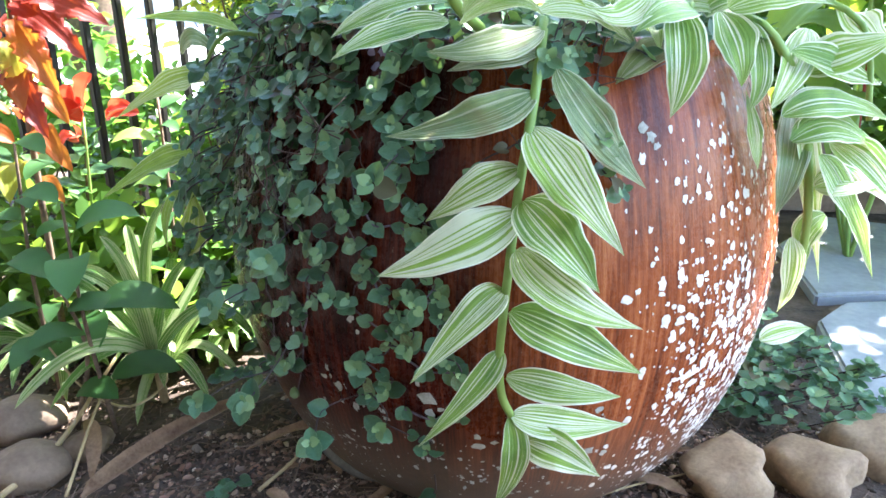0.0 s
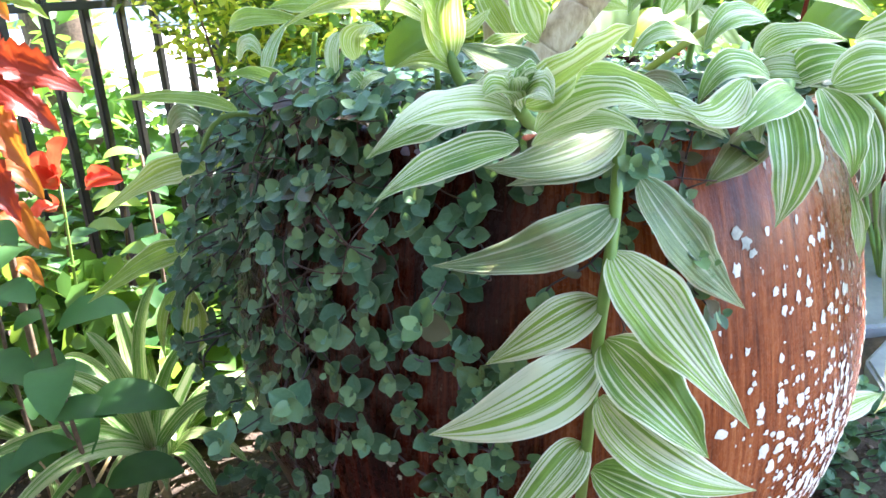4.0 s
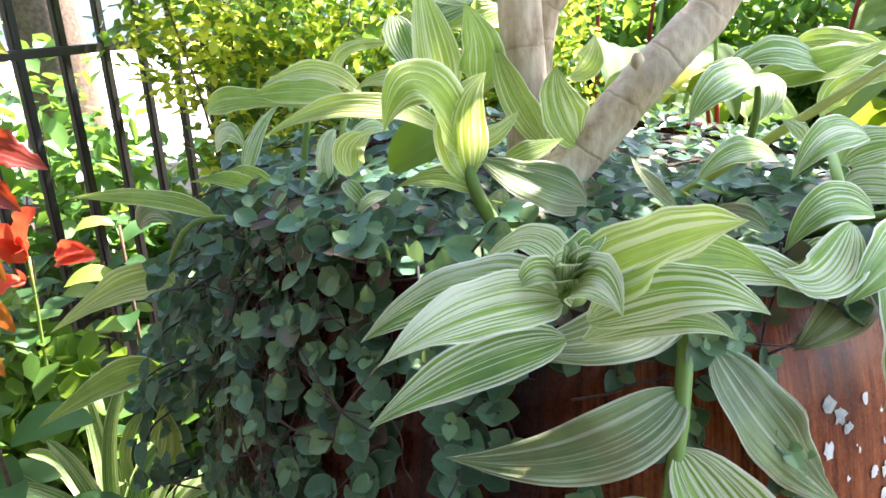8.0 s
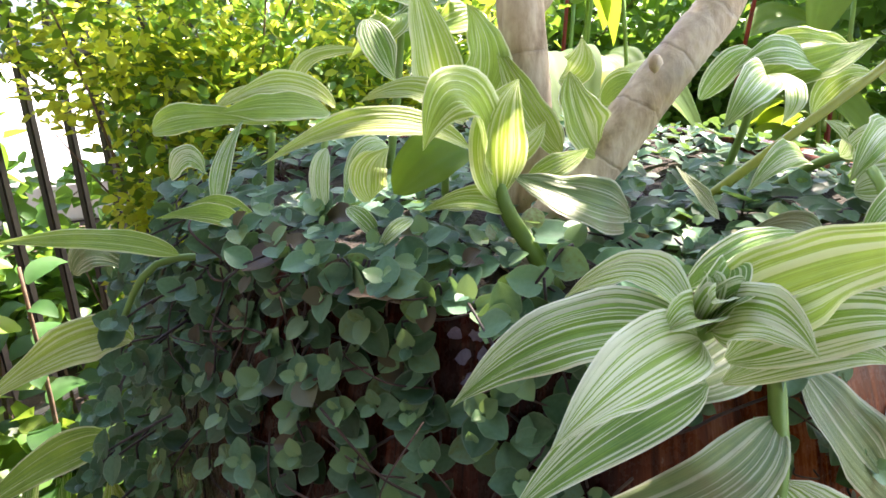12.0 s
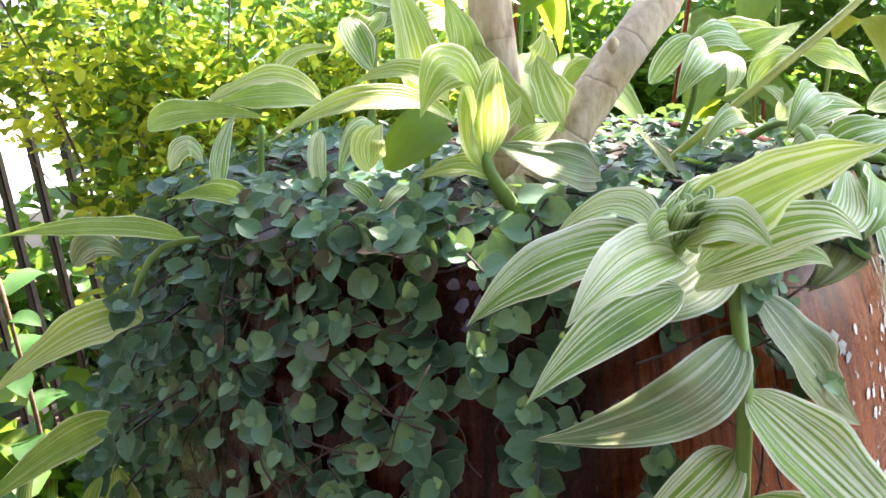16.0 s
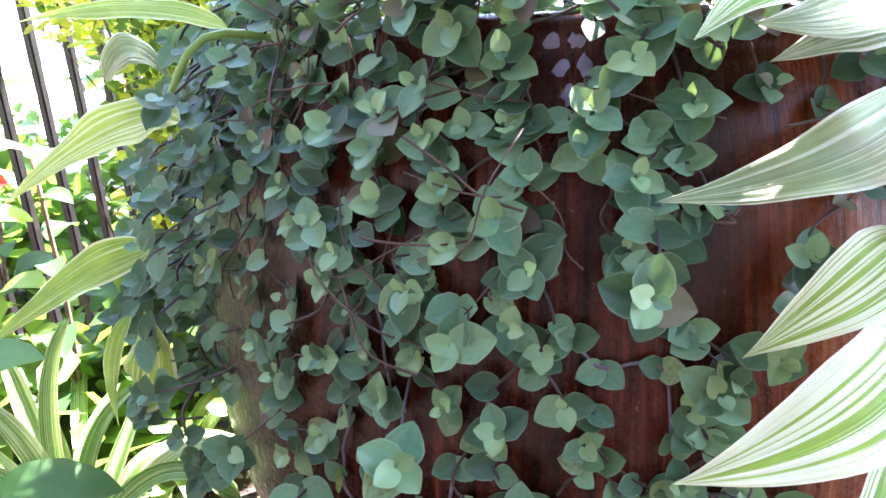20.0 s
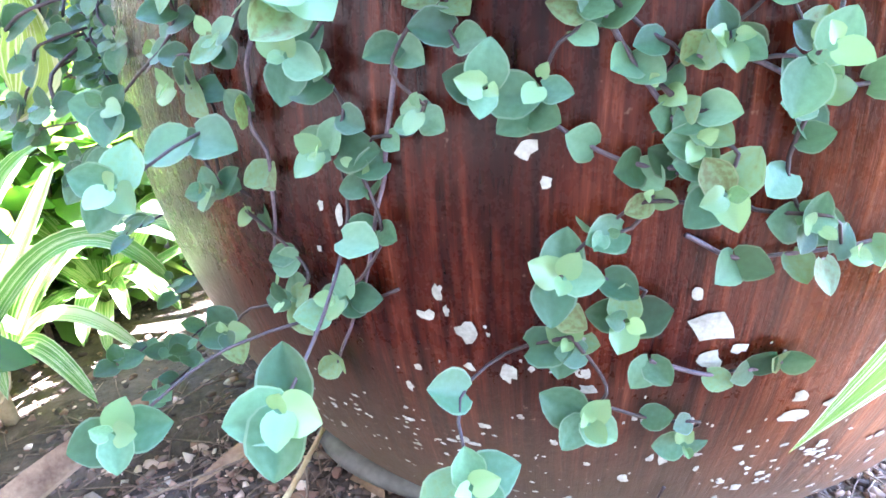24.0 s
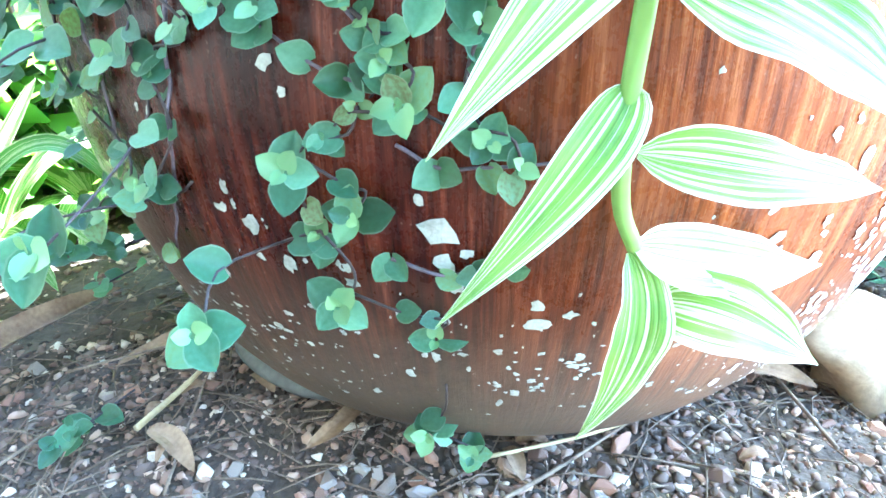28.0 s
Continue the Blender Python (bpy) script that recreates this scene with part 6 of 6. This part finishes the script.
shrub("golden_hedge", [((-0.24, 1.42, 0.46), (0.18, 0.11, 0.20)), ((-0.08, 1.46, 0.50), (0.22, 0.11, 0.20)), ((0.08, 1.52, 0.50), (0.22, 0.11, 0.22)), ((-0.28, 1.40, 0.34), (0.15, 0.10, 0.16)), ((-0.1, 1.46, 0.28), (0.26, 0.10, 0.20)), ((-0.34, 1.48, 0.62), (0.20, 0.12, 0.12))], 8200, 0.0215, M_HEDGE, 1, "golden hedge shrub with tiny glowing yellow-green leaves", 14)
shrub("box_shrub", [((-0.36, 1.46, 0.72), (0.22, 0.12, 0.18)), ((-0.12, 1.52, 0.70), (0.24, 0.13, 0.22)), ((0.12, 1.58, 0.70), (0.24, 0.13, 0.22)), ((-0.46, 1.42, 0.86), (0.18, 0.12, 0.14)), ((-0.20, 1.40, 0.50), (0.22, 0.10, 0.16)), ((0.05, 1.47, 0.52), (0.20, 0.10, 0.18))], 6600, 0.025, M_SHRUB, 21, "small-leaved dark green shrub rising over the golden hedge", 9)
shrub("dark_bush", [((-0.98, 1.85, 0.35), (0.30, 0.25, 0.35)), ((-0.75, 1.95, 0.18), (0.35, 0.2, 0.22)), ((-1.25, 1.7, 0.5), (0.3, 0.3, 0.5)), ((-0.55, 1.85, 0.10), (0.3, 0.2, 0.16))], 2600, 0.06, M_BUSH, 2, "dark green bush beyond the fence", 14)
shrub("back_bush", [((0.35, 2.2, 0.42), (0.5, 0.3, 0.46)), ((0.9, 2.3, 0.42), (0.5, 0.3, 0.46)), ((-0.2, 2.3, 0.5), (0.5, 0.3, 0.44)), ((1.4, 2.4, 0.45), (0.5, 0.3, 0.46))], 6500, 0.075, M_BUSH, 3, "dense green bushes closing the garden behind", 16)
shrub("dark_hedge", [((0.25, 1.95, 0.40), (0.36, 0.12, 0.46)), ((0.75, 2.0, 0.40), (0.36, 0.12, 0.46)), ((1.2, 2.05, 0.40), (0.36, 0.12, 0.46))], 6000, 0.05, M_BUSH, 8, "dense dark green hedge closing the back of the bed", 18)
# added beyond the view's right edge, to keep sun off the stones and ground
shrub("unseen_shade_bush", [((1.40, 1.55, 0.55), (0.30, 0.28, 0.45)), ((1.55, 1.25, 0.50), (0.28, 0.25, 0.45)), ((1.35, 1.75, 0.35), (0.3, 0.2, 0.3)), ((1.14, 1.64, 0.82), (0.26, 0.18, 0.30)), ((1.20, 1.26, 0.92), (0.20, 0.20, 0.22)), ((1.03, 1.20, 0.95), (0.17, 0.16, 0.20))], 7200, 0.055, M_BUSH, 31, "dense green bush added out of view at the right to block sun", 12)
old = thing("tree_trunk", (-1.05, 2.25, 0), "thick brown tree trunk beyond the fence", "tree")
v, f = tube_data([Vector(p) for p in ((-1.05, 2.25, -0.05), (-1.03, 2.25, 0.4), (-1.06, 2.27, 1.0), (-1.0, 2.3, 2.2))], [0.14, 0.10, 0.09, 0.08], 14)
joined("trunk", [(v, f)], M_TWIG, old)
for p0, p1, p2 in (((-1.06, 2.27, 1.0), (-1.25, 2.2, 1.4), (-1.45, 2.1, 1.7)), ((-1.03, 2.29, 1.6), (-0.85, 2.35, 1.9), (-0.7, 2.45, 2.3))):
    stem("limb", [p0, p1, p2], 0.05, 0.03, M_TWIG, old, 9)


def broad_plant(at, seed, n, reach, label):
    r = random.Random(seed)
    root = thing("broadleaf_plant", at, label, "plant", "broad-leaved plants")
    at = Vector(at)
    for k in range(n):
        a = r.uniform(0, 6.28)
        h = reach * r.uniform(0.6, 1.25)
        top = at + Vector((math.cos(a) * 0.13, math.sin(a) * 0.10, h))
        stem("stalk", [at, at.lerp(top, 0.5) + Vector((math.cos(a) * 0.02, math.sin(a) * 0.02, 0)), top], 0.006, 0.004, M_RED if k % 4 == 0 else M_CANE, root)
        d = Vector((math.cos(a), math.sin(a), -0.15))
        L = r.uniform(0.15, 0.25)
        mat = r.choice((M_YELLOW, M_LIME, M_BROAD, M_BROAD))
        blade("leaf", root, top, top + d * L * 0.5 + Vector((0, 0, 0.04)), top + d * L - Vector((0, 0, 0.06)), L * 0.5, mat, face=(0.0, -0.4, 1), fold=0.25, ripple=0.03, peak=(0.6, 0.7))


broad_plant((0.30, 1.55, 0), 1, 9, 0.62, "broad-leaved plant with dark glossy leaves and red stalks")
broad_plant((0.62, 1.60, 0), 2, 9, 0.60, "broad-leaved plant with dark glossy leaves and red stalks")
broad_plant((0.95, 1.50, 0), 3, 8, 0.58, "broad-leaved plant with green and yellow leaves")
broad_plant((0.45, 1.85, 0), 4, 8, 0.75, "broad-leaved plant with dark glossy leaves and red stalks")
shrub("undergrowth", [((-0.50, 1.12, 0.12), (0.15, 0.10, 0.15)), ((-0.37, 1.20, 0.10), (0.14, 0.09, 0.13)), ((-0.66, 1.14, 0.15), (0.15, 0.11, 0.19))], 1150, 0.055, M_UNDER, 41, "low dark green undergrowth before the fence", 10)
